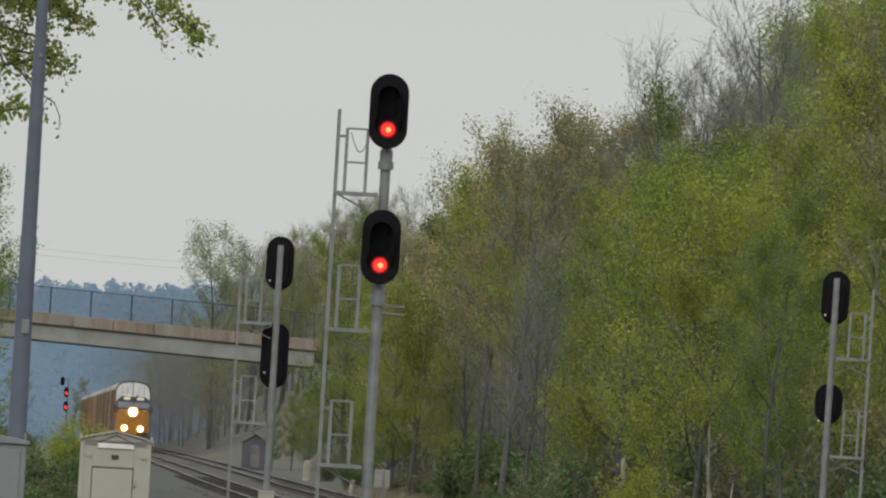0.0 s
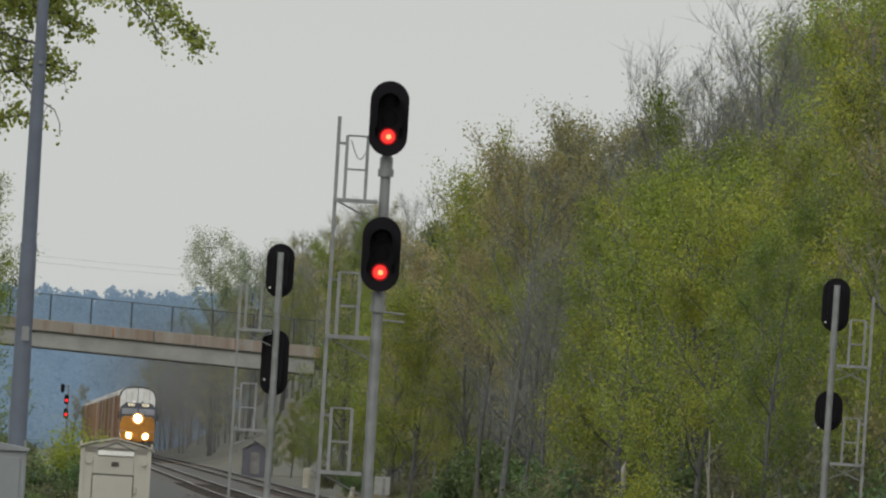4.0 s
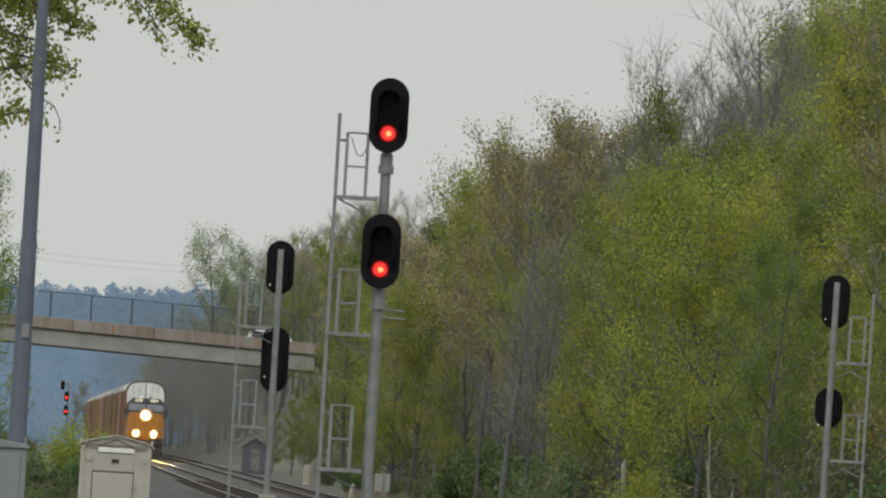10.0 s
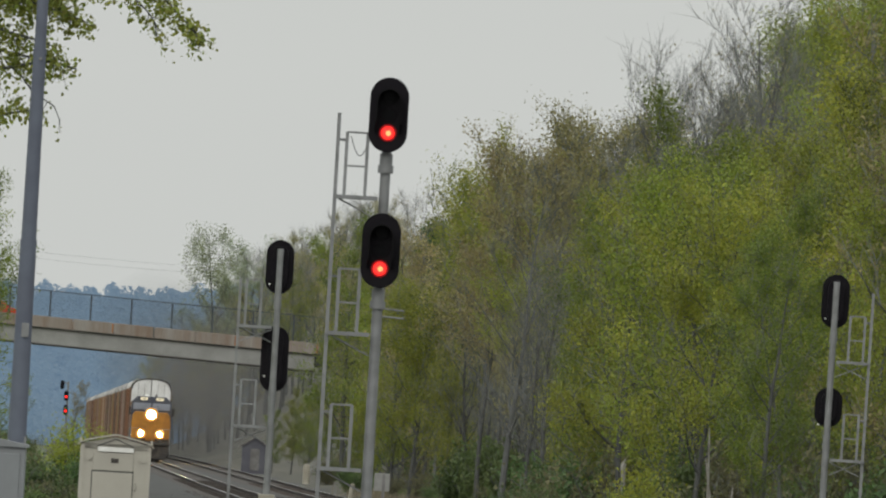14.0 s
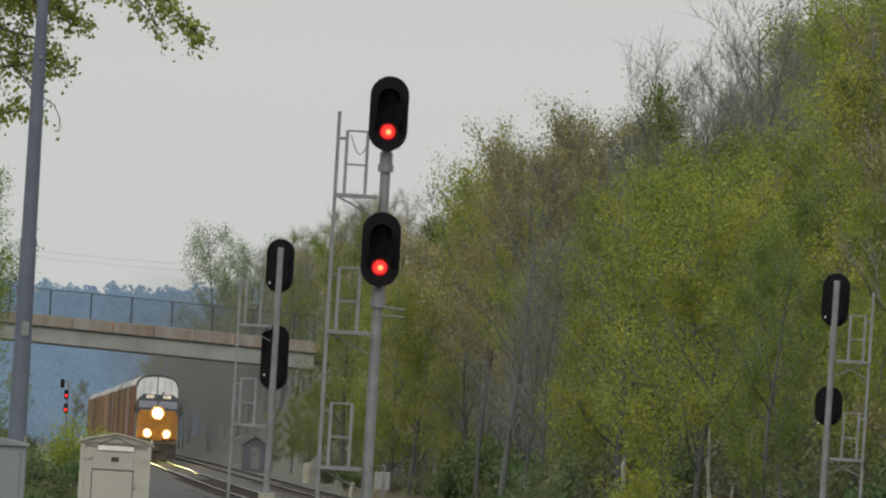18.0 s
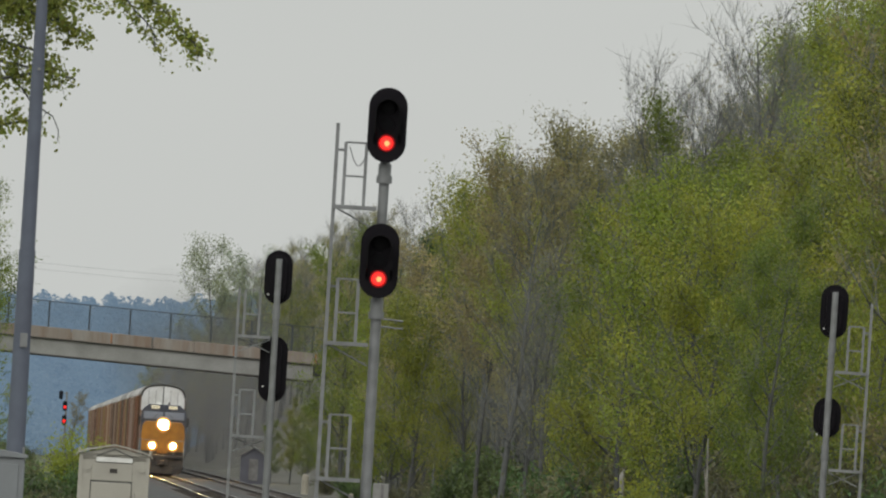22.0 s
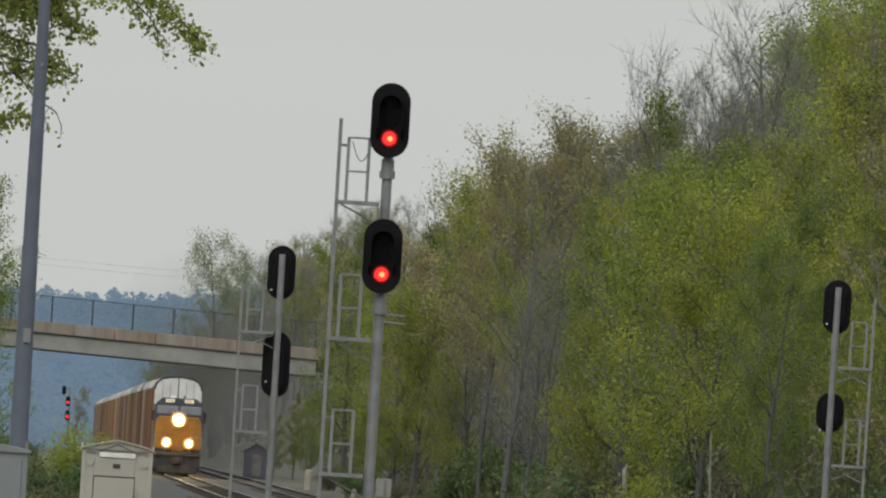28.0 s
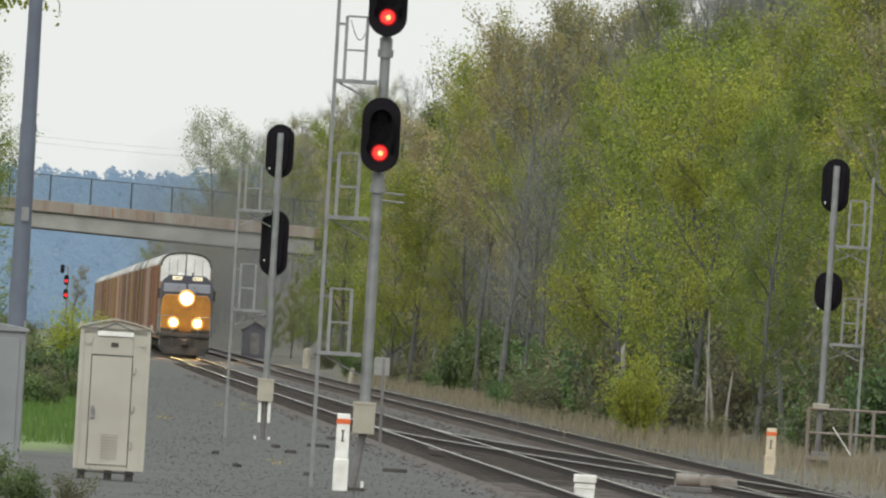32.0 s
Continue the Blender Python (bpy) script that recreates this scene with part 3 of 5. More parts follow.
def signal(name, x, y, z0, label, heads, top, platforms, side, facing, ladder_top, ladder_out, ladder_foot, lit, mast_r=0.085, box_z=(0.95, 1.43), foot_r=0.06, foot_x=-0.02, group="trackside signals"):
    s = thing(name, site(x, y, z0), label, "railway signal", group)
    my = 0.22 if facing < 0 else 0.0
    part("mast", rod((0, my, box_z[1] - 0.05), (0, my, top), mast_r, mast_r * 0.9, 20), STEEL, s, smooth=True)
    part("mast_foot", rod((foot_x, my, 0.0), (0, my, box_z[0] + 0.05), foot_r, sides=12), LOCO_GREY, s, "brown-grey steel mast foot", smooth=True)
    part("base_plate", box(foot_x - 0.2, foot_x + 0.2, my - 0.2, my + 0.2, 0.0, 0.05, 0.01), LOCO_BLACK, s)
    for dx in (-0.15, 0.15):
        part("anchor_bolt", rod((foot_x + dx, my - 0.13, 0.04), (foot_x + dx, my - 0.13, 0.15), 0.025, sides=8), WHITE, s)
    jb = part("junction_box", box(-0.17, 0.17, my - 0.16, my + 0.16, box_z[0], box_z[1], 0.015), BOX_BEIGE, s, "weathered beige junction box")
    part("box_lid", box(-0.18, 0.18, my - 0.17, my + 0.17, box_z[1] - 0.03, box_z[1] + 0.015, 0.008), BOX_BEIGE, jb)
    for hz, tall in heads:
        signal_head(s, 0, my - 0.24 if facing < 0 else my + 0.28, hz, facing, lit, tall)
        big = 0.035 if facing < 0 else 0.012
        part("mast_clamp", rod((0, my, hz - 0.9), (0, my, hz - 0.78), mast_r + big, sides=16), STEEL, s, smooth=True)
        part("clamp_sleeve", rod((0, my, hz - 0.78), (0, my, hz - 0.6), mast_r + big * 0.4, sides=16), STEEL, s, smooth=True)
    for pz in platforms:
        inner, outer = side * 0.1, side * ladder_out
        plat = part("service_platform", box(min(inner, outer), max(inner, outer), my - 0.28, my - 0.22, pz - 0.03, pz + 0.03), STEEL, s)
        part("platform_edge", box(min(inner, outer), max(inner, outer), my + 0.22, my + 0.28, pz - 0.03, pz + 0.03), STEEL, plat)
        part("platform_grating", box(side * 0.2 if side > 0 else outer + 0.1, outer - 0.1 if side > 0 else -0.2, my - 0.2, my + 0.2, pz - 0.015, pz + 0.015), STEEL, plat)
        if facing > 0:
            part("cross_brace", bar((outer * 0.92, my - 0.2, pz - 0.32), (side * 0.1, my, pz - 0.05), 0.04, 0.02), STEEL, plat)
        part("diagonal_brace", bar((outer * 0.92, my - 0.2, pz - 0.03), (side * 0.1, my, pz - 0.32), 0.05, 0.02), STEEL, plat)
        a, b = outer - side * 0.14, outer - side * 0.46
        for xx in (a, b):
            part("rail_post", bar((xx, my - 0.22, pz), (xx, my - 0.22, pz + 1.0), 0.05, 0.03), STEEL, plat)
            part("rear_rail_post", bar((xx, my + 0.22, pz), (xx, my + 0.22, pz + 1.0), 0.04, 0.03), STEEL, plat)
        for dz in (0.48, 1.0):
            part("guard_rail", bar((a, my - 0.22, pz + dz), (b, my - 0.22, pz + dz), 0.045, 0.03), STEEL, plat)
        part("ladder_tie", bar((outer, my, pz + 0.88), (a, my, pz + 0.88), 0.04, 0.04), STEEL, plat)
    lo, hi = Vector((side * ladder_foot, my, 0.02)), Vector((side * ladder_out, my, ladder_top))
    lad = part("ladder_stringer", bar(lo + Vector((0, -0.2, 0)), hi + Vector((0, -0.2, 0)), 0.055, 0.02), STEEL, s)
    part("ladder_stringer", bar(lo + Vector((0, 0.2, 0)), hi + Vector((0, 0.2, 0)), 0.055, 0.02), STEEL, s)
    k = 0.4
    while k < ladder_top - 0.2:
        p = lo.lerp(hi, k / ladder_top)
        part("rung", rod(p + Vector((0, -0.2, 0)), p + Vector((0, 0.2, 0)), 0.012, sides=6), STEEL, lad)
        k += 0.32
    return s


near = signal("signal_mast", -0.96, 61.1, 0.0, "grey signal mast with two black oval heads showing red", ((7.61, 1.16), (5.51, 1.16)), 7.9, (6.31, 4.2, 2.1), -1, -1, 7.6, 0.76, 0.76, True, foot_x=-0.12, box_z=(0.88, 1.36))
loop = bmesh.new()
pts = [Vector((-0.56 + 0.3 * t, -0.02, 7.25 - 0.3 * math.sin(math.pi * t))) for t in np.linspace(0, 1, 9)]
for a, b in zip(pts, pts[1:]):
    rod(a, b, 0.008, sides=6, bm=loop)
part("slack_cable", loop, STEEL, near)
for z in (4.62, 4.5):
    part("side_bracket", rod((0.05, 0.2, z), (0.42, 0.2, z - 0.02), 0.014, sides=6), STEEL, near)
rear = signal("signal_mast", -3.48, 85.0, -0.08, "grey signal mast seen from behind its black oval heads", ((6.29, 1.16), (4.31, 1.42)), 6.68, (4.98, 2.83), -1, 1, 6.0, 0.82, 0.82, False, mast_r=0.073, box_z=(0.9, 1.38))
for dx in (-0.1, 0.1):
    part("conduit", rod((dx, -0.1, 0.45), (dx, -0.06, 0.98), 0.035, sides=10), WHITE, rear, "white plastic conduit")
far_right = signal("signal_mast", 8.44, 85.0, -0.15, "grey signal mast behind railings with two black oval heads", ((6.33, 1.16), (4.05, 0.86)), 6.75, (5.03, 2.92), 1, 1, 6.55, 0.8, 0.8, False, mast_r=0.073, box_z=(1.5, 1.62))


far_right.matrix_basis = far_right.matrix_basis @ pose(0, 0, 0, 0, 0.45, 0)


def railing_platform():
    """Railed steel walkway round the foot of the far mast."""
    p = thing("railed_walkway", site(8.5, 84.94, -0.15), "rusty steel walkway with pipe railings at the signal foot", "walkway")
    part("walkway_deck", box(-0.35, 1.75, -0.45, 0.75, 0.42, 0.5, 0.01), WALKWAY_STEEL, p)
    for x in (-0.3, 0.62, 1.1, 1.7):
        for y in (-0.4, 0.7):
            part("post", rod((x, y, 0.0), (x, y, 1.55), 0.03, sides=8), WALKWAY_STEEL, p)
    for z in (1.0, 1.52):
        for y in (-0.4, 0.7):
            part("pipe_rail", rod((-0.3, y, z), (1.7, y, z), 0.027, sides=8), WALKWAY_STEEL, p)
    part("sloping_bar", bar((0.22, -0.45, 1.15), (0.72, -0.45, 0.45), 0.06, 0.02), WHITE, p, "white-painted sloping bar")
    part("foundation", box(-0.2, 0.2, 0.0, 0.5, 0.0, 0.6, 0.03), LOCO_GREY, p)


railing_platform()


def distant_signal():
    s = thing("signal_mast", site(-35.64, 385, land(-35.64, 385) - 0.2) @ Matrix.Scale(1.1, 4), "far signal mast with two red lamps beside the track", "railway signal", "trackside signals")
    part("mast", rod((0, 0, 0), (0, 0, 6.2), 0.09, sides=10), STEEL, s)
    for z in (4.95, 3.7):
        h = part("signal_head", prism(oval(0.4, 0.9, 10), "y", -0.2, -0.14), BLACK, s)
        h.matrix_basis = pose(-0.1, 0, z)
        part("lens", rod((0, -0.2, -0.1), (0, -0.26, -0.1), 0.115, 0.1, 14), RED_LENS, h, "lit red lens")
    part("bracket_arm", bar((0, 0, 6.0), (-0.6, 0, 6.2), 0.08), STEEL, s)
    a = part("marker_head", prism(oval(0.35, 0.8, 8), "y", -0.15, -0.08), BLACK, s)
    a.matrix_basis = pose(-0.5, 0, 5.9)


distant_signal()


# ================= cabinets, posts, poles =================
def build_cabinet():
    c = thing("relay_cabinet", site(-4.72, 59.3, 0.0, 0, 0, 1.0), "off-white steel relay cabinet with closed door on skids", "cabinet")
    w = 0.52
    part("body", box(-w, w, -0.45, 0.45, 0.16, 2.3, 0.012), CABINET, c)
    arch = [(-0.57, 2.25), (-0.53, 2.29), (-0.42, 2.33), (-0.22, 2.375), (0, 2.42), (0.22, 2.375), (0.42, 2.33), (0.53, 2.29), (0.57, 2.25)]
    part("gable_end", prism([(-w, 2.2), (w, 2.2)] + [(x * 0.96, z - 0.018) for x, z in arch[::-1] if abs(x) < 0.55], "y", -0.45, 0.45), CABINET, c)
    part("roof", prism(arch + [(x, z + 0.022) for x, z in arch[::-1]], "y", -0.5, 0.5), CABINET, c)
    # dark chevron paints the shadow line under the gable's peak
    part("gable_shade_line", prism([(-0.27, 2.245), (0, 2.355), (0.27, 2.245), (0.27, 2.262), (0, 2.375), (-0.27, 2.262)], "y", -0.46, -0.452), CAB_DARK, c)
    part("lifting_lug", bar((-0.53, -0.4, 2.28), (-0.53, -0.4, 2.37), 0.03, 0.02), CABINET, c)
    part("lifting_lug", bar((0.53, -0.4, 2.28), (0.53, -0.4, 2.37), 0.03, 0.02), CABINET, c)
    part("top_plate", box(-0.27, 0.27, -0.485, -0.45, 2.17, 2.24, 0.004), WHITE, c)
    part("upper_panel", box(-0.33, 0.27, -0.468, -0.45, 1.89, 2.155, 0.006), CABINET, c)
    d = part("door", box(-0.33, 0.27, -0.472, -0.45, 0.24, 1.865, 0.008), CABINET, c)
    part("door_gap", box(-0.345, 0.285, -0.456, -0.449, 1.862, 1.893), CAB_DARK, c)
    part("door_gap", box(-0.347, -0.332, -0.456, -0.449, 0.22, 1.88), CAB_DARK, c)
    part("door_gap", box(0.272, 0.284, -0.456, -0.449, 0.22, 1.88), CAB_DARK, c)
    part("name_plate", box(-0.06, 0.05, -0.48, -0.468, 2.01, 2.075, 0.002), LOCO_BLACK, c, "small dark plate")
    h = part("door_handle", box(-0.31, -0.26, -0.52, -0.472, 0.93, 1.1, 0.008), STEEL, d)
    part("latch", box(-0.3, -0.27, -0.53, -0.5, 1.0, 1.12, 0.006), LOCO_GREY, h)
    for k in range(9):
        part("louvre", box(-0.13, 0.11, -0.484, -0.47, 0.34 + k * 0.043, 0.36 + k * 0.043), BOX_BEIGE, d)
    for z in (0.5, 1.05, 1.62):
        part("hinge", rod((0.31, -0.47, z), (0.31, -0.47, z + 0.1), 0.018, sides=8), CABINET, c)
    for x in (-w + 0.02, w - 0.02):
        part("corner_trim", box(x - 0.03, x + 0.03, -0.47, -0.45, 0.17, 2.26), CABINET, c)
    for x in (-0.4, 0.42):
        part("vent_cap", rod((x, -0.45, 2.08), (x, -0.475, 2.08), 0.05, sides=14), CABINET, c)
    for x in (-0.4, 0.0, 0.32):
        part("skid", box(x - 0.06, x + 0.06, -0.42, 0.42, 0.0, 0.16, 0.01), LOCO_BLACK, c)
    part("skid_bar", bar((-0.45, -0.43, 0.13), (0.4, -0.43, 0.13), 0.05, 0.03), LOCO_BLACK, c)


build_cabinet()


def grey_cabinet():
    c = thing("equipment_cabinet", site(-6.55, 60.0, 0.0), "plain grey steel equipment cabinet on the gravel", "cabinet")
    part("body", box(-0.5, 0.42, -0.4, 0.4, 0.1, 2.16, 0.012), GREYBOX, c)
    part("roof", prism([(-0.55, 2.15), (0.46, 2.15), (0.46, 2.2), (0, 2.27), (-0.55, 2.2)], "y", -0.45, 0.45, 0.006), GREYBOX, c)
    part("door", box(-0.42, 0.34, -0.425, -0.4, 0.2, 2.05, 0.008), GREYBOX, c)
    part("door_handle", box(-0.36, -0.32, -0.46, -0.425, 1.0, 1.15, 0.006), STEEL, c)
    part("plinth", box(-0.46, 0.38, -0.36, 0.36, 0.0, 0.1), CONCRETE, c)
    part("vent_pipe", rod((0.4, -0.3, 2.2), (0.4, -0.3, 2.32), 0.02, sides=8), STEEL, c)


grey_cabinet()


def utility_pole():
    p = thing("steel_pole", site(-7.33, 70, 0.0), "tall tapered grey steel pole with banded joints", "utility pole")
    part("lower_section", rod((0, 0, 0), (0, 0, 5.72), 0.175, 0.143, 24), POLE, p, smooth=True)
    part("middle_section", rod((0, 0, 5.7), (0, 0, 9.1), 0.134, 0.113, 24), POLE, p, smooth=True)
    part("upper_section", rod((0, 0, 9.08), (0, 0, 14), 0.105, 0.08, 24), POLE, p, smooth=True)
    for z, r in ((5.72, 0.148), (9.1, 0.12)):
        part("joint_band", rod((0, 0, z - 0.05), (0, 0, z + 0.05), r, sides=24), POLE, p, smooth=True)
    part("bolt", rod((0.02, -0.12, 8.98), (0.02, -0.17, 8.98), 0.03, sides=8), STEEL, p)
    part("tag", box(-0.03, 0.1, -0.19, -0.17, 4.05, 4.3), STEEL, p)


utility_pole()


def marker_post(x, y, z0, h, banded, label, paint=WHITE):
    m = thing("marker_post", site(x, y, z0, 0, 0, random.uniform(-8, 8)), label, "marker post", "marker posts")
    w = 0.1
    part("post", box(-w, w, -0.05, 0.05, 0, h, 0.02), paint, m)
    part("lower_sleeve", box(-w - 0.015, w + 0.015, -0.065, 0.065, 0, h * 0.42, 0.02), paint, m)
    if banded:
        part("band", box(-w - 0.006, w + 0.006, -0.056, 0.056, h - 0.16, h - 0.08, 0.004), ORANGE, m, "orange band")
        part("stroke", box(-0.012, 0.012, -0.058, -0.05, h - 0.42, h - 0.26), LOCO_BLACK, m)
        for dz in (-0.42, -0.26):
            part("serif", box(-0.03, 0.03, -0.058, -0.05, h + dz - 0.008, h + dz + 0.008), LOCO_BLACK, m)


marker_post(-1.26, 60.6, 0, 1.19, True, "white plastic marker post with an orange band")
marker_post(7.1, 81.2, 0, 0.97, True, "dirty cream marker post with orange band beside the far track", CREAM)


def bollard(x, y, h, label, r=0.2, lean=0):
    m = thing("white_post", site(x, y, land(x, y), 0, lean, 0), label, "post", "white posts")
    part("shaft", rod((0, 0, 0), (0, 0, h - 0.12), r, r * 0.95, 16), BOX_BEIGE, m, smooth=True)
    part("rounded_top", prism([(r * 0.95 * math.cos(a), h - 0.12 + r * 0.7 * math.sin(a)) for a in np.linspace(0, math.pi, 9)], "y", -r * 0.75, r * 0.75, 0.02), BOX_BEIGE, m)


bollard(-6.85, 220.0, 1.15, "round-topped white concrete post in the grass")
bollard(-3.4, 172.0, 0.85, "leaning short white post beside the far track", 0.11, 6)


def white_box():
    m = thing("vent_box", site(2.55, 62.2, 0.0), "short white plastic vent box beside the rails", "utility box")
    part("body", box(-0.16, 0.16, -0.12, 0.12, 0, 0.28, 0.02), WHITE, m)
    part("cap", box(-0.18, 0.18, -0.14, 0.14, 0.29, 0.42, 0.02), WHITE, m)
    part("rib", box(-0.17, 0.17, -0.13, 0.13, 0.2, 0.23, 0.006), WHITE, m)


white_box()


def sign():
    m = thing("trackside_sign", site(-0.97, 84.0, 0.0), "blank pale sign plate on a thin grey post", "sign")
    part("post", bar((0.02, 0, 0), (0.0, 0, 1.9), 0.12, 0.06), LOCO_GREY, m)
    part("plate", box(-0.2, 0.13, -0.05, -0.03, 1.54, 1.92, 0.008), CONCRETE, m)


sign()


def switch_machine():
    m = thing("switch_machine", site(5.05, 68.3, 0.0, 0, 0, 8), "low grey cast switch machine beside the rails", "switch machine")
    part("base", box(-0.75, 0.55, -0.3, 0.3, 0.02, 0.12, 0.02), LOCO_GREY, m)
    part("gear_case", box(-0.3, 0.35, -0.26, 0.26, 0.12, 0.3, 0.05), WALKWAY_STEEL, m)
    part("motor", rod((-0.7, 0, 0.22), (-0.28, 0, 0.22), 0.12, sides=16), WALKWAY_STEEL, m, smooth=True)
    part("throw_rod", rod((0.3, 0, 0.12), (1.5, 0.1, 0.1), 0.03, sides=8), RAIL_SIDE, m)
    part("cover_plate", box(-0.2, 0.25, -0.2, 0.2, 0.3, 0.33, 0.01), STEEL, m)


switch_machine()


def shed():
    z = land(-11.0, 258)
    s = thing("trackside_shed", site(-11.45, 258, z + 0.2) @ Matrix.Scale(0.85, 4), "small grey gabled shed beyond the tracks", "shed")
    part("wall", box(-1.0, 1.0, -1, 1, -0.3, 1.9), SHED_WALL, s)
    part("gable", prism([(-1.0, 1.9), (1.0, 1.9), (0, 2.55)], "y", -0.98, 0.98), SHED_WALL, s)
    for k in (-1, 1):
        part("roof_slope", prism([(0, 2.62), (k * 1.25, 1.82), (k * 1.25, 1.74), (0, 2.53)], "y", -1.15, 1.15), SHED_ROOF, s)
    part("door", box(-0.35, 0.35, -1.04, -1.0, 0.05, 1.7), LOCO_GREY, s)


shed()


# ================= train =================
def truck(parent, y, span, axles):
    t = part("bogie", box(-1.0, 1.0, y - span / 2 - 0.5, y + span / 2 + 0.5, 0.55, 0.75, 0.04), LOCO_BLACK, parent)
    for s in (-1, 1):
        part("side_frame", box(s * 1.12 - 0.1, s * 1.12 + 0.1, y - span / 2 - 0.6, y + span / 2 + 0.6, 0.42, 0.82, 0.05), LOCO_BLACK, t)
    for k in range(axles):
        yy = y - span / 2 + span * k / (axles - 1)
        part("axle", rod((-0.95, yy, 0.5), (0.95, yy, 0.5), 0.08, sides=10), LOCO_BLACK, t)
        for s in (-1, 1):
            part("wheel", rod((s * 0.68, yy, 0.5), (s * 0.82, yy, 0.5), 0.5, sides=20), LOCO_BLACK, t)


def build_locomotive():
    """Front at y = 0, body towards +y; z = 0 on the rails."""
    L = thing("locomotive", pose(0, 0, 0), "yellow-nosed dark blue diesel locomotive with lit headlights", "locomotive")
    pilot = part("pilot_plow", prism([(-1.45, 1.15), (-1.45, 0.45), (-1.2, 0.1), (1.2, 0.1), (1.45, 0.45), (1.45, 1.15)], "y", 0.35, 0.55, 0.03), LOCO_BLACK, L)
    for s in (-1, 1):
        part("plow_blade", prism([(0, 0.12), (s * 1.25, 0.12), (s * 1.35, 0.55), (0, 0.62)], "y", 0.18, 0.36, 0.02), LOCO_BLACK, pilot)
        part("step_well", box(min(s * 1.15, s * 1.48), max(s * 1.15, s * 1.48), 0.4, 1.3, 0.4, 1.4, 0.02), LOCO_BLACK, L)
        part("grab_rail", rod((s * 1.45, 0.32, 0.6), (s * 1.45, 0.32, 2.35), 0.025, sides=8), STEEL, L)
        part("corner_post", rod((s * 0.75, 0.25, 1.35), (s * 0.75, 0.25, 2.3), 0.022, sides=8), STEEL, L)
        part("front_handrail", rod((s * 0.75, 0.25, 2.3), (s * 1.45, 0.32, 2.35), 0.022, sides=8), STEEL, L)
    part("coupler", box(-0.16, 0.16, -0.25, 0.4, 0.68, 1.0, 0.05), LOCO_BLACK, L)
    part("coupler_pocket", box(-0.4, 0.4, 0.15, 0.36, 0.62, 1.1, 0.03), LOCO_BLACK, L)
    for x in (-0.7, 0.7):
        part("air_hose", rod((x, 0.3, 0.95), (x * 1.05, 0.15, 0.5), 0.03, sides=8), LOCO_BLACK, L)
    part("anticlimber", box(-1.45, 1.45, 0.2, 0.5, 1.14, 1.36, 0.03), LOCO_BLACK, L)
    part("walkway_deck", box(-1.55, 1.55, 0.5, 22.0, 1.22, 1.4, 0.02), LOCO_BLACK, L)
    nose_form = [(-1.42, 1.4), (1.42, 1.4), (1.46, 2.6), (1.4, 3.3), (1.2, 3.58), (-1.2, 3.58), (-1.4, 3.3), (-1.46, 2.6)]
    nose = part("nose", prism(nose_form, "y", 1.1, 2.7, 0.06), LOCO_YELLOW, L, "yellow short hood nose")
    part("nose_door", box(-0.36, 0.36, 1.07, 1.1, 1.45, 2.9, 0.02), LOCO_YELLOW, nose)
    part("nose_stripe", box(-1.44, 1.44, 1.085, 1.1, 1.42, 1.6, 0.004), LOCO_BLACK, nose, "grimy dark band")
    # oversized lamp disc and glowing rings put the glare into the shape
    hl = part("headlight_housing", rod((0, 1.1, 3.38), (0, 0.96, 3.38), 0.5, 0.52, 24), LOCO_BLACK, nose)
    part("halo_ring", rod((0, 0.96, 3.38), (0, 0.93, 3.38), 0.43, 0.36, 24), HALO_INNER, hl, "ring glowing warm as the lamp's halo")
    part("halo_rim", rod((0, 0.97, 3.38), (0, 0.94, 3.38), 0.53, 0.43, 24), HALO_OUTER, hl, "outer ring glowing dim orange as the lamp's halo")
    part("headlight", rod((0, 0.93, 3.38), (0, 0.9, 3.38), 0.28, 0.22, 24), HEADLIGHT, hl, "lit warm headlight")
    for s in (-1, 1):
        # ditch lights get the same glowing halo rings
        dl = part("ditch_light_housing", rod((s * 0.69, 0.42, 1.95), (s * 0.69, 0.2, 1.95), 0.33, sides=16), LOCO_BLACK, L)
        part("halo_ring", rod((s * 0.69, 0.2, 1.95), (s * 0.69, 0.18, 1.95), 0.29, 0.23, 18), HALO_INNER, dl, "ring glowing warm as the lamp's halo")
        part("halo_rim", rod((s * 0.69, 0.205, 1.95), (s * 0.69, 0.185, 1.95), 0.36, 0.29, 18), HALO_OUTER, dl, "outer ring glowing dim orange as the lamp's halo")
        part("ditch_light", rod((s * 0.69, 0.18, 1.95), (s * 0.69, 0.16, 1.95), 0.175, 0.14, 18), DITCH, dl, "lit warm ditch light")
        part("ditch_light_stand", bar((s * 0.69, 0.35, 1.36), (s * 0.69, 0.35, 1.85), 0.12, 0.1), LOCO_BLACK, L)
    cab_form = [(-1.5, 1.4), (1.5, 1.4), (1.5, 4.15), (1.42, 4.4), (1.05, 4.72), (-1.05, 4.72), (-1.42, 4.4), (-1.5, 4.15)]
    c = part("cab", prism(cab_form, "y", 2.2, 5.2, 0.05), LOCO_BLUE, L, "dark blue cab")
    part("cab_face", prism([(-1.47, 3.5), (1.47, 3.5), (1.47, 4.12), (1.4, 4.36), (1.03, 4.68), (-1.03, 4.68), (-1.4, 4.36), (-1.47, 4.12)], "y", 2.16, 2.22), LOCO_BLUE, c)
    for s in (-1, 1):
        a, b = sorted((s * 0.06, s * 1.36))
        part("windshield", box(a, b, 2.12, 2.17, 3.72, 4.22, 0.03), WINDSHIELD, c, "windshield with its pale reflection put into the tint")
        part("windshield_frame", box(a - 0.03, b + 0.03, 2.14, 2.165, 3.68, 3.73), LOCO_BLACK, c)
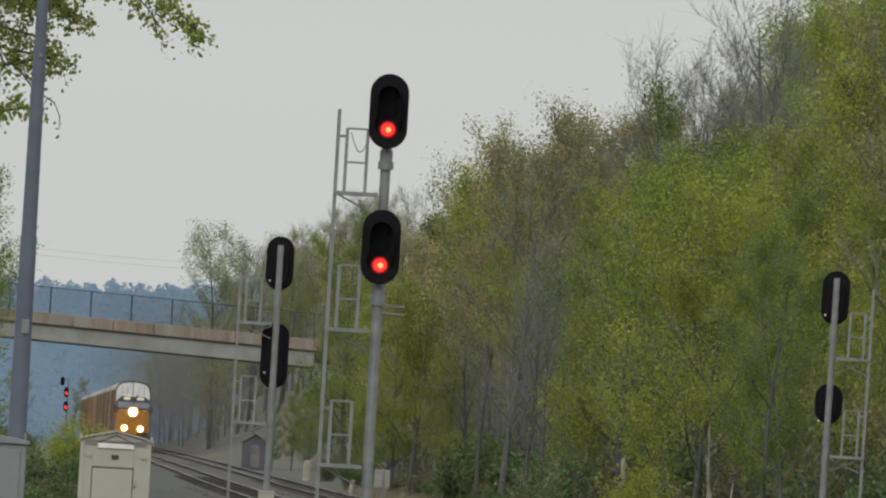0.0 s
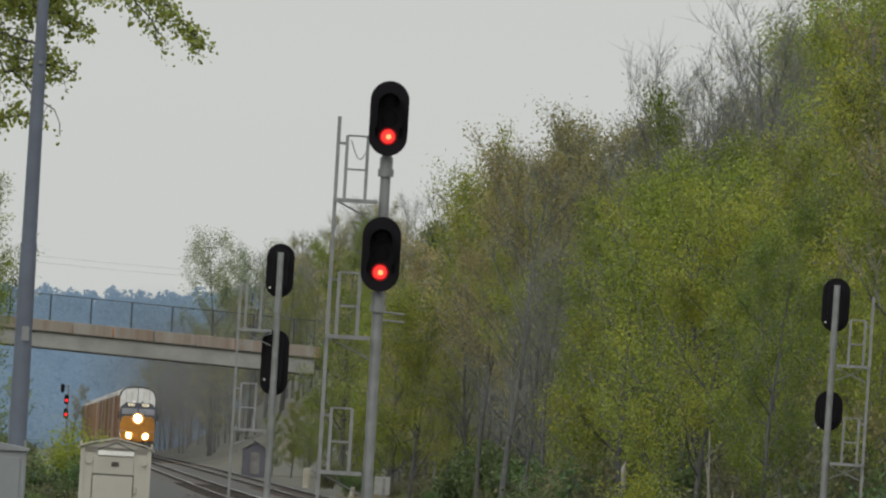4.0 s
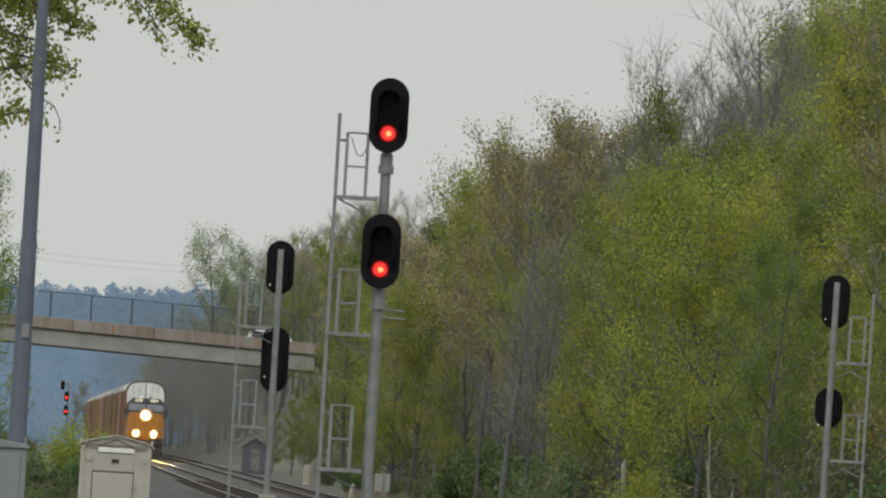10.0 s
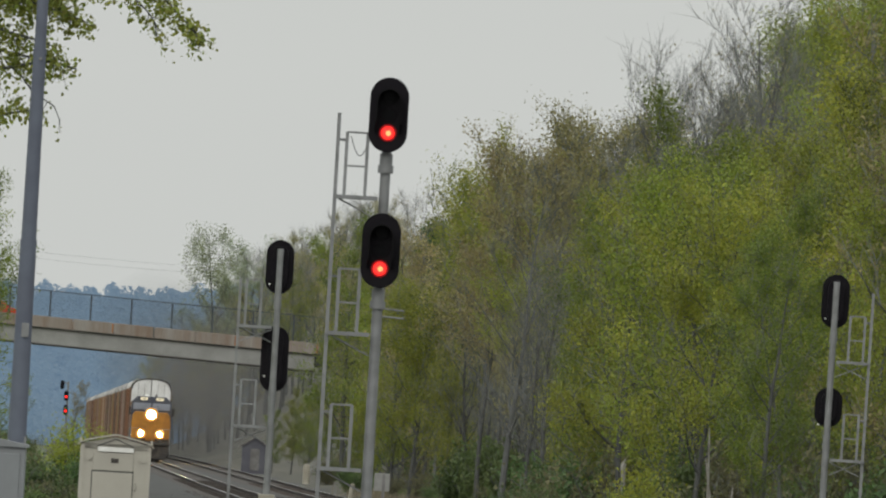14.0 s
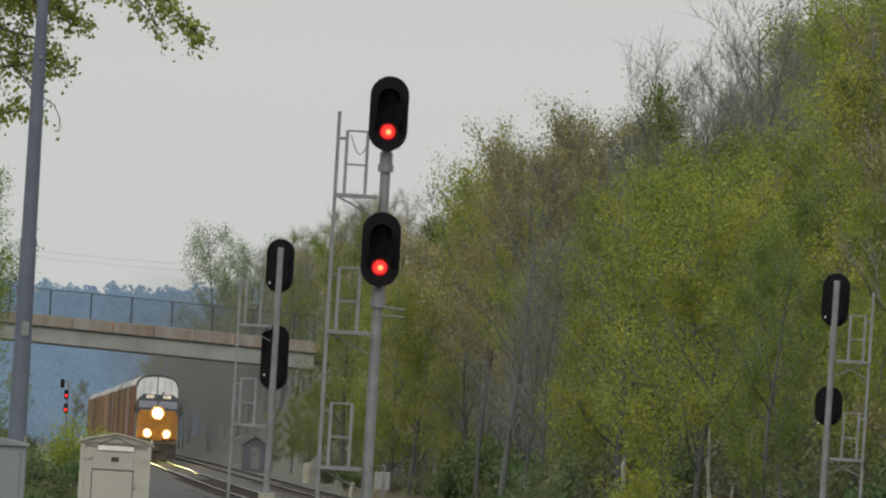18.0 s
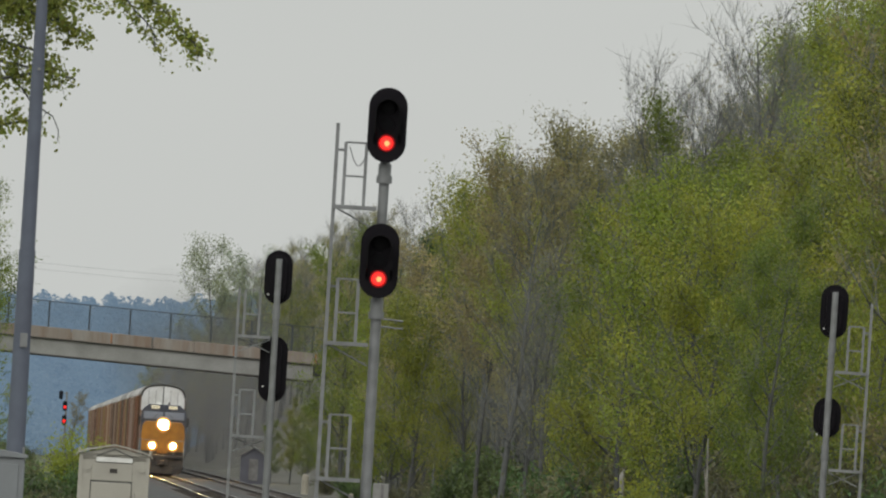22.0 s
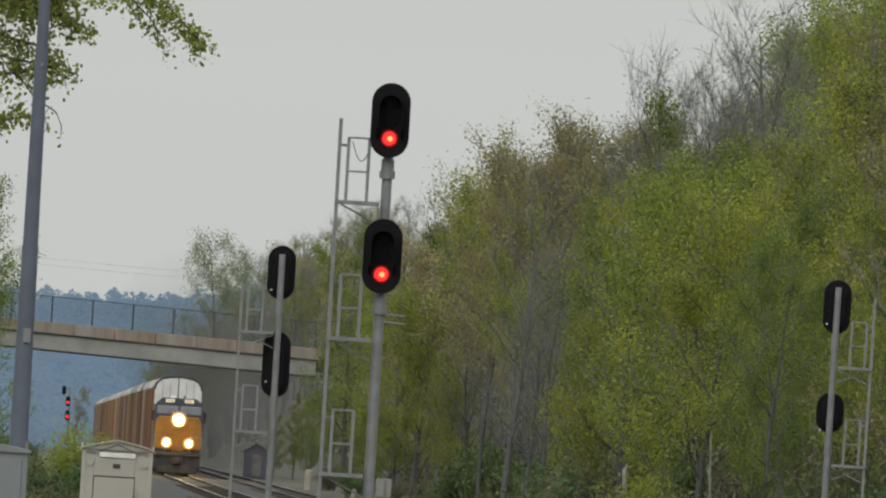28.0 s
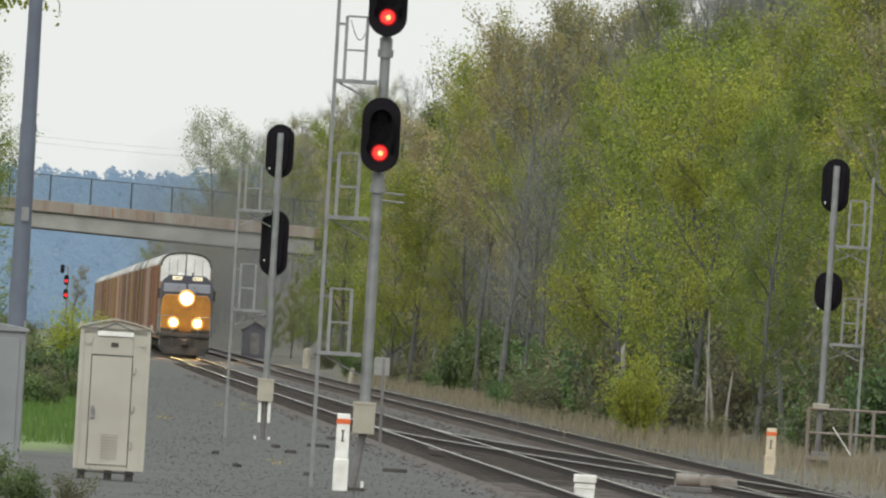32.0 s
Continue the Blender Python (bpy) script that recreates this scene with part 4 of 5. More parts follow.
        part("wiper", rod((s * 0.7, 2.1, 3.74), (s * 0.4, 2.1, 4.1), 0.012, sides=6), LOCO_BLACK, c)
        a, b = sorted((s * 0.32, s * 0.86))
        nb = part("number_board", box(a, b, 2.08, 2.17, 4.44, 4.64, 0.015), NUMBER_LIT, c, "lit cream number board")
        for k in range(4):
            x0 = a + 0.07 + k * 0.11
            part("number_bar", box(x0, x0 + 0.06, 2.072, 2.085, 4.49, 4.59), LOCO_BLACK, nb)
        part("side_window", box(min(s * 1.48, s * 1.52), max(s * 1.48, s * 1.52), 3.1, 4.6, 3.3, 4.0, 0.01), CAR_GLASS, c)
        part("mirror", box(min(s * 1.55, s * 1.68), max(s * 1.55, s * 1.68), 3.0, 3.05, 3.3, 3.9, 0.01), LOCO_BLACK, c)
    part("roof_horn", rod((0.3, 3.4, 4.75), (0.3, 3.0, 4.82), 0.05, 0.09, 12), LOCO_GREY, c)
    part("antenna_dome", rod((-0.4, 3.6, 4.7), (-0.4, 3.6, 4.86), 0.2, 0.12, 14), WHITE, c)
    part("long_hood", prism([(-0.95, 1.4), (0.95, 1.4), (0.95, 4.2), (0.75, 4.45), (-0.75, 4.45), (-0.95, 4.2)], "y", 5.2, 16.5, 0.03), LOCO_BLUE, L)
    part("radiator_cab", prism([(-1.0, 1.4), (1.0, 1.4), (1.0, 3.5), (1.15, 3.6), (1.15, 4.45), (-1.15, 4.45), (-1.15, 3.6), (-1.0, 3.5)], "y", 16.5, 21.6, 0.03), LOCO_GREY, L)
    part("exhaust_stack", box(-0.5, 0.5, 9.2, 10.0, 4.45, 4.68, 0.02), LOCO_BLACK, L)
    part("dynamic_brake_vent", box(-0.98, 0.98, 6.0, 8.0, 3.3, 4.1, 0.02), LOCO_BLACK, L)
    for k in range(8):
        for s in (-1, 1):
            part("hood_door", box(min(s * 0.95, s * 0.98), max(s * 0.95, s * 0.98), 8.4 + k, 9.3 + k, 1.7, 3.6, 0.01), LOCO_YELLOW if k < 6 else LOCO_BLUE, L)
    for s in (-1, 1):
        part("handrail", rod((s * 1.48, 5.3, 2.35), (s * 1.48, 21.5, 2.35), 0.022, sides=6), STEEL, L)
        for k in range(9):
            part("stanchion", rod((s * 1.48, 5.4 + 2 * k, 1.4), (s * 1.48, 5.4 + 2 * k, 2.35), 0.018, sides=6), STEEL, L)
    part("fuel_tank", prism([(-1.4, 1.2), (-1.4, 0.6), (-1.0, 0.3), (1.0, 0.3), (1.4, 0.6), (1.4, 1.2)], "y", 8.2, 13.6, 0.04), LOCO_BLACK, L)
    truck(L, 4.3, 3.9, 3)
    truck(L, 17.6, 3.9, 3)
    part("rear_coupler", box(-0.15, 0.15, 21.9, 22.4, 0.7, 1.0, 0.04), LOCO_BLACK, L)
    return L


RACK_LEN = 27.4


def build_rack():
    """Closed car-carrying wagon: tall, with vertical side panels, white rounded roof and end doors."""
    c = thing("auto_rack_wagon", pose(0, 0, 0), "tall brown-panelled auto rack wagon with white rounded roof", "freight wagon", "auto rack wagons")
    part("frame", box(-1.45, 1.45, 0.3, RACK_LEN - 0.3, 0.95, 1.3, 0.03), RACK_BROWN, c)
    arch = [(1.5, 5.3), (1.46, 5.55), (1.3, 5.8), (1.0, 5.98), (0.5, 6.07), (0, 6.1), (-0.5, 6.07), (-1.0, 5.98), (-1.3, 5.8), (-1.46, 5.55), (-1.5, 5.3)]
    part("core", box(-1.42, 1.42, 0.35, RACK_LEN - 0.35, 1.3, 5.3), LOCO_BLACK, c)
    part("roof", prism(arch, "y", 0.1, RACK_LEN - 0.1), RACK_ROOF, c, "weathered white rounded roof")
    ribs = bmesh.new()
    for k in range(14):
        y = 0.6 + k * (RACK_LEN - 1.2) / 13
        prism([(x * 1.008, z + 0.02) for x, z in arch], "y", y - 0.04, y + 0.04, bm=ribs)
    tagged(part("roof_ribbing", ribs, RACK_ROOF, c), kind="stuff")
    for y, d in ((0.06, -1), (RACK_LEN - 0.06, 1)):
        for s in (-1, 1):
            low = [(s * 0.03, 1.25), (s * 1.46, 1.25), (s * 1.46, 4.3), (s * 0.03, 4.3)]
            part("lower_end_door", prism(low, "y", min(y, y - d * 0.3), max(y, y - d * 0.3), 0.01), RACK_BROWN, c, "brown lower end door")
            form = [(s * 0.03, 4.32), (s * 1.46, 4.32), (s * 1.46, 5.4), (s * 1.3, 5.76), (s * 0.9, 5.97), (s * 0.03, 6.06)]
            dr = part("end_door", prism(form, "y", min(y, y - d * 0.3), max(y, y - d * 0.3), 0.01), RACK_WHITE, c, "white end door leaf")
            for x in (0.5, 0.98):
                part("door_fold", box(s * x - 0.015, s * x + 0.015, y + d * 0.0 - 0.012, y + 0.012, 4.4, 5.7), LOCO_GREY, dr)
        part("door_seam", box(-0.03, 0.03, y - 0.03, y + 0.03, 1.25, 6.02), LOCO_BLACK, c)
        rim = bmesh.new()
        for a, b in zip(arch, arch[1:]):
            bar((a[0] * 0.975, y, a[1] - 0.035), (b[0] * 0.975, y, b[1] - 0.035), 0.07, 0.12, bm=rim)
        part("end_rim", rim, LOCO_BLACK, c, "dark weathered end rim")
    n = 20
    w = (RACK_LEN - 0.6) / n
    for s in (-1, 1):
        wall = bmesh.new()
        for k in range(n):
            y = 0.3 + k * w
            for lo, hi in ((1.32, 2.75), (2.8, 4.05), (4.1, 5.3)):
                box(min(s * 1.42, s * 1.5), max(s * 1.42, s * 1.5), y + 0.05, y + w - 0.03, lo, hi, bm=wall)
            if k:
                box(min(s * 1.5, s * 1.508), max(s * 1.5, s * 1.508), y - 0.06, y + 0.06, 1.2, 5.36, bm=wall)
        tagged(part("side_wall", wall, RACK_SIDE, c, "weathered ribbed side screen"), kind="stuff")
        for y in (0.1, RACK_LEN - 0.5):
            part("corner_post", box(min(s * 1.42, s * 1.512), max(s * 1.42, s * 1.512), y, y + 0.4, 1.2, 5.4, 0.01), RACK_SIDE, c)
        part("side_sill", box(min(s * 1.45, s * 1.515), max(s * 1.45, s * 1.515), 0.3, RACK_LEN - 0.3, 1.1, 1.3), RACK_DARK, c)
    truck(c, 3.6, 1.75, 2)
    truck(c, RACK_LEN - 3.6, 1.75, 2)
    for y in (-0.3, RACK_LEN - 0.1):
        part("coupler", box(-0.14, 0.14, y, y + 0.4, 0.7, 0.98, 0.03), LOCO_BLACK, c)
    return c


LOCO = build_locomotive()
RACKS = [build_rack()]
for _ in range(47):
    RACKS.append(copy_thing(RACKS[0], pose(0, 0, 0)))


def on_track(front, a, b):
    """Pose of a vehicle whose front stands at y = front, with its bogies a and b behind it."""
    pa, pb = (Vector((track_x(y / CHAIN), y, rail_z(y / CHAIN))) for y in (front + a, front + b))
    d = (pb - pa).normalized()
    side = d.cross(Vector((0, 0, 1))).normalized()
    up = side.cross(d)
    m = Matrix((side, d, up)).transposed().to_4x4()
    m.translation = pa - d * a
    return m


# ================= road vehicles =================
def build_car(name, paint, label, suv):
    """Front towards -y; z = 0 on the road."""
    c = thing(name, pose(0, 0, 0), label, "car", "cars on the bridge")
    Lh, roof = 2.3, 1.68 if suv else 1.5
    side = [(-Lh, 0.35), (-Lh + 0.02, 0.75), (-Lh + 0.25, 0.9), (-1.1, 1.05), (Lh - 0.1, 1.08), (Lh, 0.9), (Lh, 0.4), (Lh - 0.2, 0.25), (-Lh + 0.2, 0.25)]
    part("body", prism(side, "x", -0.9, 0.9, 0.06), paint, c)
    green = [(-1.2, 1.03), (-0.45, roof - 0.05), (-0.1, roof), (Lh - 0.75, roof - 0.02), (Lh - 0.25, roof - 0.2 if suv else roof - 0.15), (Lh - 0.08, 1.06)]
    part("cabin", prism(green, "x", -0.72, 0.72, 0.05), paint, c)
    for s in (-1, 1):
        for a, b in ((-0.75, 0.1), (0.17, 1.05), (1.12, Lh - 0.42)):
            lo, hi = 1.09, roof - 0.13
            form = [(a + (0.25 if a < -0.5 else 0) - (0.3 if a < -0.5 else 0), lo), (b, lo), (b - (0.12 if b > 1.5 else 0), hi + 0.05), (a + (0.42 if a < -0.5 else 0), hi)]
            part("side_window", prism(form, "x", min(s * 0.715, s * 0.735), max(s * 0.715, s * 0.735)), CAR_GLASS, c)
        part("roof_rail", rod((s * 0.62, -0.1, roof + 0.03), (s * 0.62, Lh - 0.7, roof + 0.03), 0.02, sides=6), STEEL, c)
        part("mirror", box(min(s * 0.9, s * 1.05), max(s * 0.9, s * 1.05), -0.8, -0.65, 1.05, 1.2, 0.03), paint, c)
        part("headlamp", box(min(s * 0.5, s * 0.85), max(s * 0.5, s * 0.85), -Lh - 0.01, -Lh + 0.1, 0.65, 0.8, 0.02), WINDSHIELD, c)
        part("tail_lamp", box(min(s * 0.6, s * 0.88), max(s * 0.6, s * 0.88), Lh - 0.08, Lh + 0.01, 0.75, 1.0, 0.02), CAR_RED, c)
        for y in (-1.4, 1.35):
            w = part("wheel", rod((s * 0.7, y, 0.34), (s * 0.92, y, 0.34), 0.34, sides=20), RUBBER, c)
            part("hub_cap", rod((s * 0.9, y, 0.34), (s * 0.935, y, 0.34), 0.2, sides=14), STEEL, w)
    part("windscreen", prism([(-1.14, 1.08), (-0.5, roof - 0.08), (-0.53, roof - 0.06), (-1.18, 1.1)], "x", -0.62, 0.62), CAR_GLASS, c)
    part("rear_window", prism([(Lh - 0.12, 1.12), (Lh - 0.27, roof - 0.25), (Lh - 0.24, roof - 0.24), (Lh - 0.09, 1.12)], "x", -0.6, 0.6), CAR_GLASS, c)
    return c


CAR_A = build_car("white_suv", CAR_WHITE, "white sport utility car driving over the bridge", True)
CAR_B = build_car("silver_wagon", CAR_SILVER, "silver estate car with roof rails on the bridge", True)
CAR_C = build_car("red_car", CAR_RED, "bright red hatchback driving over the bridge", False)
for c in (CAR_A, CAR_B, CAR_C):
    c.scale = (0.97, 0.97, 0.97)


def road_pose(x, y, way):
    """On the deck; way +1 drives to +x."""
    # the far half's extra height fits the cars to the camera's view
    z = (10.0 if y < 0 else 10.5) - 0.0405 * (x + 32.7)
    tilt = math.degrees(math.atan(0.0405))
    return Matrix.Translation(BRIDGE_AT @ Vector((x, y, z))) @ pose(0, 0, 0, 0, tilt, 0) @ pose(0, 0, 0, 0, 0, 90 if way > 0 else -90)


# ================= trees =================
def tube(verts, faces, pts, radii, sides):
    """A tapered branch through pts."""
    base = len(verts)
    for i, p in enumerate(pts):
        d = (pts[min(i + 1, len(pts) - 1)] - pts[max(i - 1, 0)]).normalized()
        a = d.orthogonal().normalized()
        b = d.cross(a)
        for k in range(sides):
            t = 2 * math.pi * k / sides
            q = p + (a * math.cos(t) + b * math.sin(t)) * radii[i]
            verts.append((q.x, q.y, q.z))
    for i in range(len(pts) - 1):
        for k in range(sides):
            o, o2 = base + i * sides, base + (i + 1) * sides
            faces.append((o + k, o + (k + 1) % sides, o2 + (k + 1) % sides, o2 + k))


def wander(rng, start, d, length, steps, bend, lift):
    pts, p, d = [start], start.copy(), d.normalized()
    for _ in range(steps):
        d = (d + Vector((rng.uniform(-bend, bend), rng.uniform(-bend, bend), rng.uniform(-bend, bend) + lift))).normalized()
        p = p + d * (length / steps)
        pts.append(p.copy())
    return pts


def leaf_mesh(name, centres, size, material, rng, droop=0.0, face=None, corners=3):
    """Many small pointed leaves."""
    n = len(centres)
    c = np.array(centres)
    r = np.random.RandomState(rng.randint(0, 99999))
    a = r.normal(size=(n, 3))
    a[:, 2] -= droop
    a /= np.linalg.norm(a, axis=1)[:, None]
    b = np.cross(a, r.normal(size=(n, 3)) if face is None else np.array(face) + 0.25 * r.normal(size=(n, 3)))
    b /= np.linalg.norm(b, axis=1)[:, None]
    if face is not None:
        a = np.cross(b, np.array(face) + 0.2 * r.normal(size=(n, 3)))
        a /= np.linalg.norm(a, axis=1)[:, None]
    s = (size * r.uniform(0.6, 1.4, n))[:, None]
    fold = np.cross(a, b) * s * 0.12
    if corners == 3:
        v = np.stack([c - a * s * 0.6, c + b * s * 0.5, c + a * s * 0.7 - b * s * 0.2], 1)
    else:
        v = np.stack([c - a * s * 0.55, c - a * s * 0.15 + b * s * 0.5 + fold, c + a * s * 0.35 + b * s * 0.36 + fold, c + a * s * 0.7,
                      c + a * s * 0.35 - b * s * 0.36 + fold, c - a * s * 0.15 - b * s * 0.5 + fold], 1)
    me = bpy.data.meshes.new(name)
    me.vertices.add(corners * n)
    me.vertices.foreach_set("co", v.ravel())
    me.loops.add(corners * n)
    me.loops.foreach_set("vertex_index", np.arange(corners * n))
    me.polygons.add(n)
    me.polygons.foreach_set("loop_start", np.arange(0, corners * n, corners))
    me.polygons.foreach_set("loop_total", np.full(n, corners))
    me.update()
    me.materials.append(material)
    return me


def grow(seed, name, label, height, spread, leaf, leaves, size, bark=None, low=0.3, upright=0.35, twigs=6, limbs=15, lean=0.03, fluff=0.2, thin=1.0):
    """A broadleaf tree: trunk, limbs, branches, twigs and leaves about the twigs."""
    rng = random.Random(seed)
    verts, faces = [], []
    trunk = wander(rng, Vector((0, 0, -0.3)), Vector((rng.uniform(-lean, lean), rng.uniform(-lean, lean), 1)), height * 0.93, 9, 0.07, 0.05)
    r0 = height * 0.0095
    rad = [r0 * (1 - 0.93 * i / 9) + 0.008 for i in range(10)]
    tube(verts, faces, trunk, rad, 7)
    tverts, tfaces, spots, thick = [], [], [], []
    for k in range(limbs):
        f = low + (0.97 - low) * (k + rng.random()) / limbs
        i = min(8, int(f * 9))
        p = trunk[i].lerp(trunk[i + 1], f * 9 - i)
        az = k * 2.4 + rng.uniform(-0.5, 0.5)
        reach = spread * (0.55 + 0.45 * math.sin(math.pi * min(1, (f - low) / (1 - low) * 0.8 + 0.2))) * rng.uniform(0.7, 1.15)
        d = Vector((math.cos(az), math.sin(az), upright + rng.uniform(0, 0.5)))
        limb = wander(rng, p, d, reach, 5, 0.22, 0.1)
        rl = max(0.018, rad[i] * 0.45)
        tube(verts, faces, limb, [rl * (1 - 0.8 * j / 5) for j in range(6)], 4)
        for b in range(5):
            g = 0.25 + 0.75 * (b + rng.random()) / 5
            j = min(4, int(g * 5))
            q = limb[j].lerp(limb[j + 1], g * 5 - j)
            d2 = (limb[j + 1] - limb[j]).normalized() * 0.6 + Vector((rng.uniform(-1, 1), rng.uniform(-1, 1), rng.uniform(-0.3, 1)))
            br = wander(rng, q, d2, reach * rng.uniform(0.25, 0.45), 3, 0.25, 0.1)
            tube(tverts, tfaces, br, [rl * 0.38, rl * 0.28, rl * 0.18, 0.005], 3)
            dense = 0.22 + 1.4 * rng.random() ** 2
            for t in range(twigs):
                h = rng.random()
                j2 = min(2, int(h * 3))
                q2 = br[j2].lerp(br[j2 + 1], h * 3 - j2)
                tw = wander(rng, q2, (br[j2 + 1] - br[j2]).normalized() * 0.7 + Vector((rng.uniform(-1, 1), rng.uniform(-1, 1), rng.uniform(-0.2, 1.2))), rng.uniform(0.5, 1.1) * spread / 3.5, 2, 0.3, 0.12)
                tube(tverts, tfaces, tw, [0.012 * thin, 0.009 * thin, 0.004 * thin], 3)
                spots.append(tw)
                thick.append(dense)
    t = thing(name, pose(0, 0, 0), label, "tree", "hillside trees")
    raw("trunk", verts, faces, bark or BARK, t, True)
    tagged(raw("twig_canopy", tverts, tfaces, TWIG, t), kind="stuff")
    if leaves:
        pts = []
        for tw in rng.choices(spots, thick, k=leaves):
            h = rng.random()
            p = tw[0].lerp(tw[2], h)
            s = 0.75 * fluff * spread / 3.5
            pts.append((p.x + rng.gauss(0, s), p.y + rng.gauss(0, s), p.z + rng.gauss(0, s)))
        ob = new("crown", leaf_mesh("crown", pts, size, leaf, rng))
        ob.parent = t
    return t


def conifer(seed, height):
    rng = random.Random(seed)
    verts, faces, pts = [], [], []
    tube(verts, faces, [Vector((0, 0, -0.2)), Vector((0.05, 0, height * 0.5)), Vector((0, 0.05, height))], [0.16, 0.09, 0.01], 6)
    for k in range(60):
        f = 0.08 + 0.9 * k / 60
        az = k * 2.4
        reach = (1 - f) * height * 0.3 + 0.2
        p = Vector((0, 0, f * height))
        e = p + Vector((math.cos(az), math.sin(az), -0.15)) * reach
        tube(verts, faces, [p, e], [0.03, 0.006], 3)
        for _ in range(150):
            h = rng.random() ** 0.7
            q = p.lerp(e, h)
            pts.append((q.x + rng.gauss(0, 0.14), q.y + rng.gauss(0, 0.14), q.z + rng.gauss(0, 0.1)))
    t = thing("pine_tree", pose(0, 0, 0), "dark green conifer among the bare trees", "tree", "hillside trees")
    raw("trunk", verts, faces, BARK, t)
    ob = new("crown", leaf_mesh("crown", pts, 0.16, LEAF_DARK, rng, 0.4))
    ob.parent = t
    return t


def shrub(seed, name, label, height, spread, leaf, leaves, size, group="bushes"):
    rng = random.Random(seed)
    verts, faces, pts = [], [], []
    for k in range(14):
        az = rng.uniform(0, 6.28)
        st = wander(rng, Vector((rng.uniform(-0.2, 0.2), rng.uniform(-0.2, 0.2), -0.1)), Vector((math.cos(az) * spread / height, math.sin(az) * spread / height, 1)), height * rng.uniform(0.6, 1.0), 5, 0.25, 0.05)
        tube(verts, faces, st, [0.025, 0.02, 0.016, 0.012, 0.008, 0.003], 3)
        for _ in range(5):
            i = rng.randint(1, 4)
            tw = wander(rng, st[i], Vector((rng.uniform(-1, 1), rng.uniform(-1, 1), 0.6)), height * 0.25, 2, 0.3, 0.1)
            tube(verts, faces, tw, [0.01, 0.007, 0.003], 3)
            for _ in range(leaves // 70):
                p = tw[0].lerp(tw[2], rng.random())
                pts.append((p.x + rng.gauss(0, 0.12 * spread), p.y + rng.gauss(0, 0.12 * spread), max(0.02, p.z + rng.gauss(0, 0.1 * height))))
    t = thing(name, pose(0, 0, 0), label, "bush", group)
    tagged(raw("stem_clump", verts, faces, BARK, t), kind="stuff")
    ob = new("foliage", leaf_mesh("foliage", pts, size, leaf, rng))
    ob.parent = t
    return t


KINDS = {
    "yellow": [grow(11, "young_leaf_tree", "spring tree with bright yellow-green young leaves", 12, 3.5, LEAF_YELLOW, 24000, 0.085, low=0.1, twigs=4, limbs=20, fluff=0.32),
               grow(12, "young_leaf_tree", "spreading spring tree with yellow-green leaves", 11, 3.9, LEAF_YELLOW, 25000, 0.085, low=0.08, twigs=4, limbs=20, fluff=0.3)],
    "green": [grow(21, "green_tree", "leafy green spring tree on the hillside", 12, 3.8, LEAF_GREEN, 25000, 0.085, low=0.06, twigs=4, limbs=21, fluff=0.34),
              grow(22, "green_tree", "tall green spring tree with open crown", 13.5, 3.3, LEAF_GREEN, 22000, 0.085, low=0.14, twigs=4, limbs=20, fluff=0.3)],
    "olive": [grow(31, "budding_tree", "budding tree with sparse olive-brown leaves", 13, 3.4, LEAF_OLIVE, 11000, 0.085, twigs=6, upright=0.6, low=0.12, limbs=18, fluff=0.26),
              grow(32, "budding_tree", "thin budding tree with brownish catkins", 14, 3.1, LEAF_OLIVE, 9000, 0.085, twigs=6, upright=0.7, low=0.15, limbs=18, fluff=0.26)],
    "high": [grow(37, "budding_tree", "tall bare-stemmed tree with olive buds in its crown", 13.5, 3.6, LEAF_OLIVE, 15000, 0.085, twigs=6, upright=0.45, low=0.5, limbs=16, fluff=0.28),
             grow(38, "young_leaf_tree", "tall bare-stemmed tree with yellow-green crown", 13, 3.6, LEAF_YELLOW, 14000, 0.085, twigs=5, upright=0.4, low=0.52, limbs=16, fluff=0.28)],
    "thin": [grow(35, "thin_leaf_tree", "slender tree with thin yellow-green leaves", 14, 3.0, LEAF_YELLOW, 8500, 0.095, twigs=4, upright=0.6, low=0.25, limbs=16, fluff=0.26),
             grow(36, "thin_leaf_tree", "slender tree with thin green leaves", 14, 3.2, LEAF_GREEN, 9000, 0.095, twigs=4, upright=0.5, low=0.25, limbs=16, fluff=0.28)],
    "bare": [grow(41, "bare_tree", "bare grey tree with fine upright twigs", 15, 3.6, LEAF_OLIVE, 900, 0.07, twigs=11, upright=0.9, low=0.25, limbs=24, thin=0.45),
             grow(42, "bare_tree", "slender bare tree without leaves", 14, 3.0, LEAF_OLIVE, 600, 0.07, twigs=11, upright=1.0, low=0.25, limbs=24, thin=0.45)],
    # broadleaf tree whose leaf colour has the haze painted in
    "willow": [grow(39, "willow_tree", "tree beyond the bridge with haze painted into its pale leaves", 14, 3.4, LEAF_HAZED, 11000, 0.1, twigs=5, upright=0.5, low=0.25, limbs=17, fluff=0.3)],
    "pine": [conifer(51, 9)],
}
USED = set()


def again(ob, m):
    """A copy at m whose size does not depend on the size of the first one."""
    return copy_thing(ob, m @ Matrix.Diagonal([1 / k for k in ob.scale] + [1]))


def plant(kind, x, y, scale=1.0, turn=None, sink=0.1):
    pick = random.choice(KINDS[kind])
    m = site(x, y, land(x, y) - sink, random.uniform(-2, 2), random.uniform(-2, 2), random.uniform(0, 360) if turn is None else turn) @ Matrix.Diagonal((scale, scale, scale * random.uniform(0.94, 1.06), 1))
    if pick.name not in USED:
        USED.add(pick.name)
        pick.matrix_basis = m
        return pick
    return again(pick, m)


def edge_x(y):
    """Where the woods begin beyond the far track."""
    return track_x(y) + 3.96 + 3.6 + 1.6 * soft_step(105, 85, y) + 7.5 * soft_step(205, 300, y)


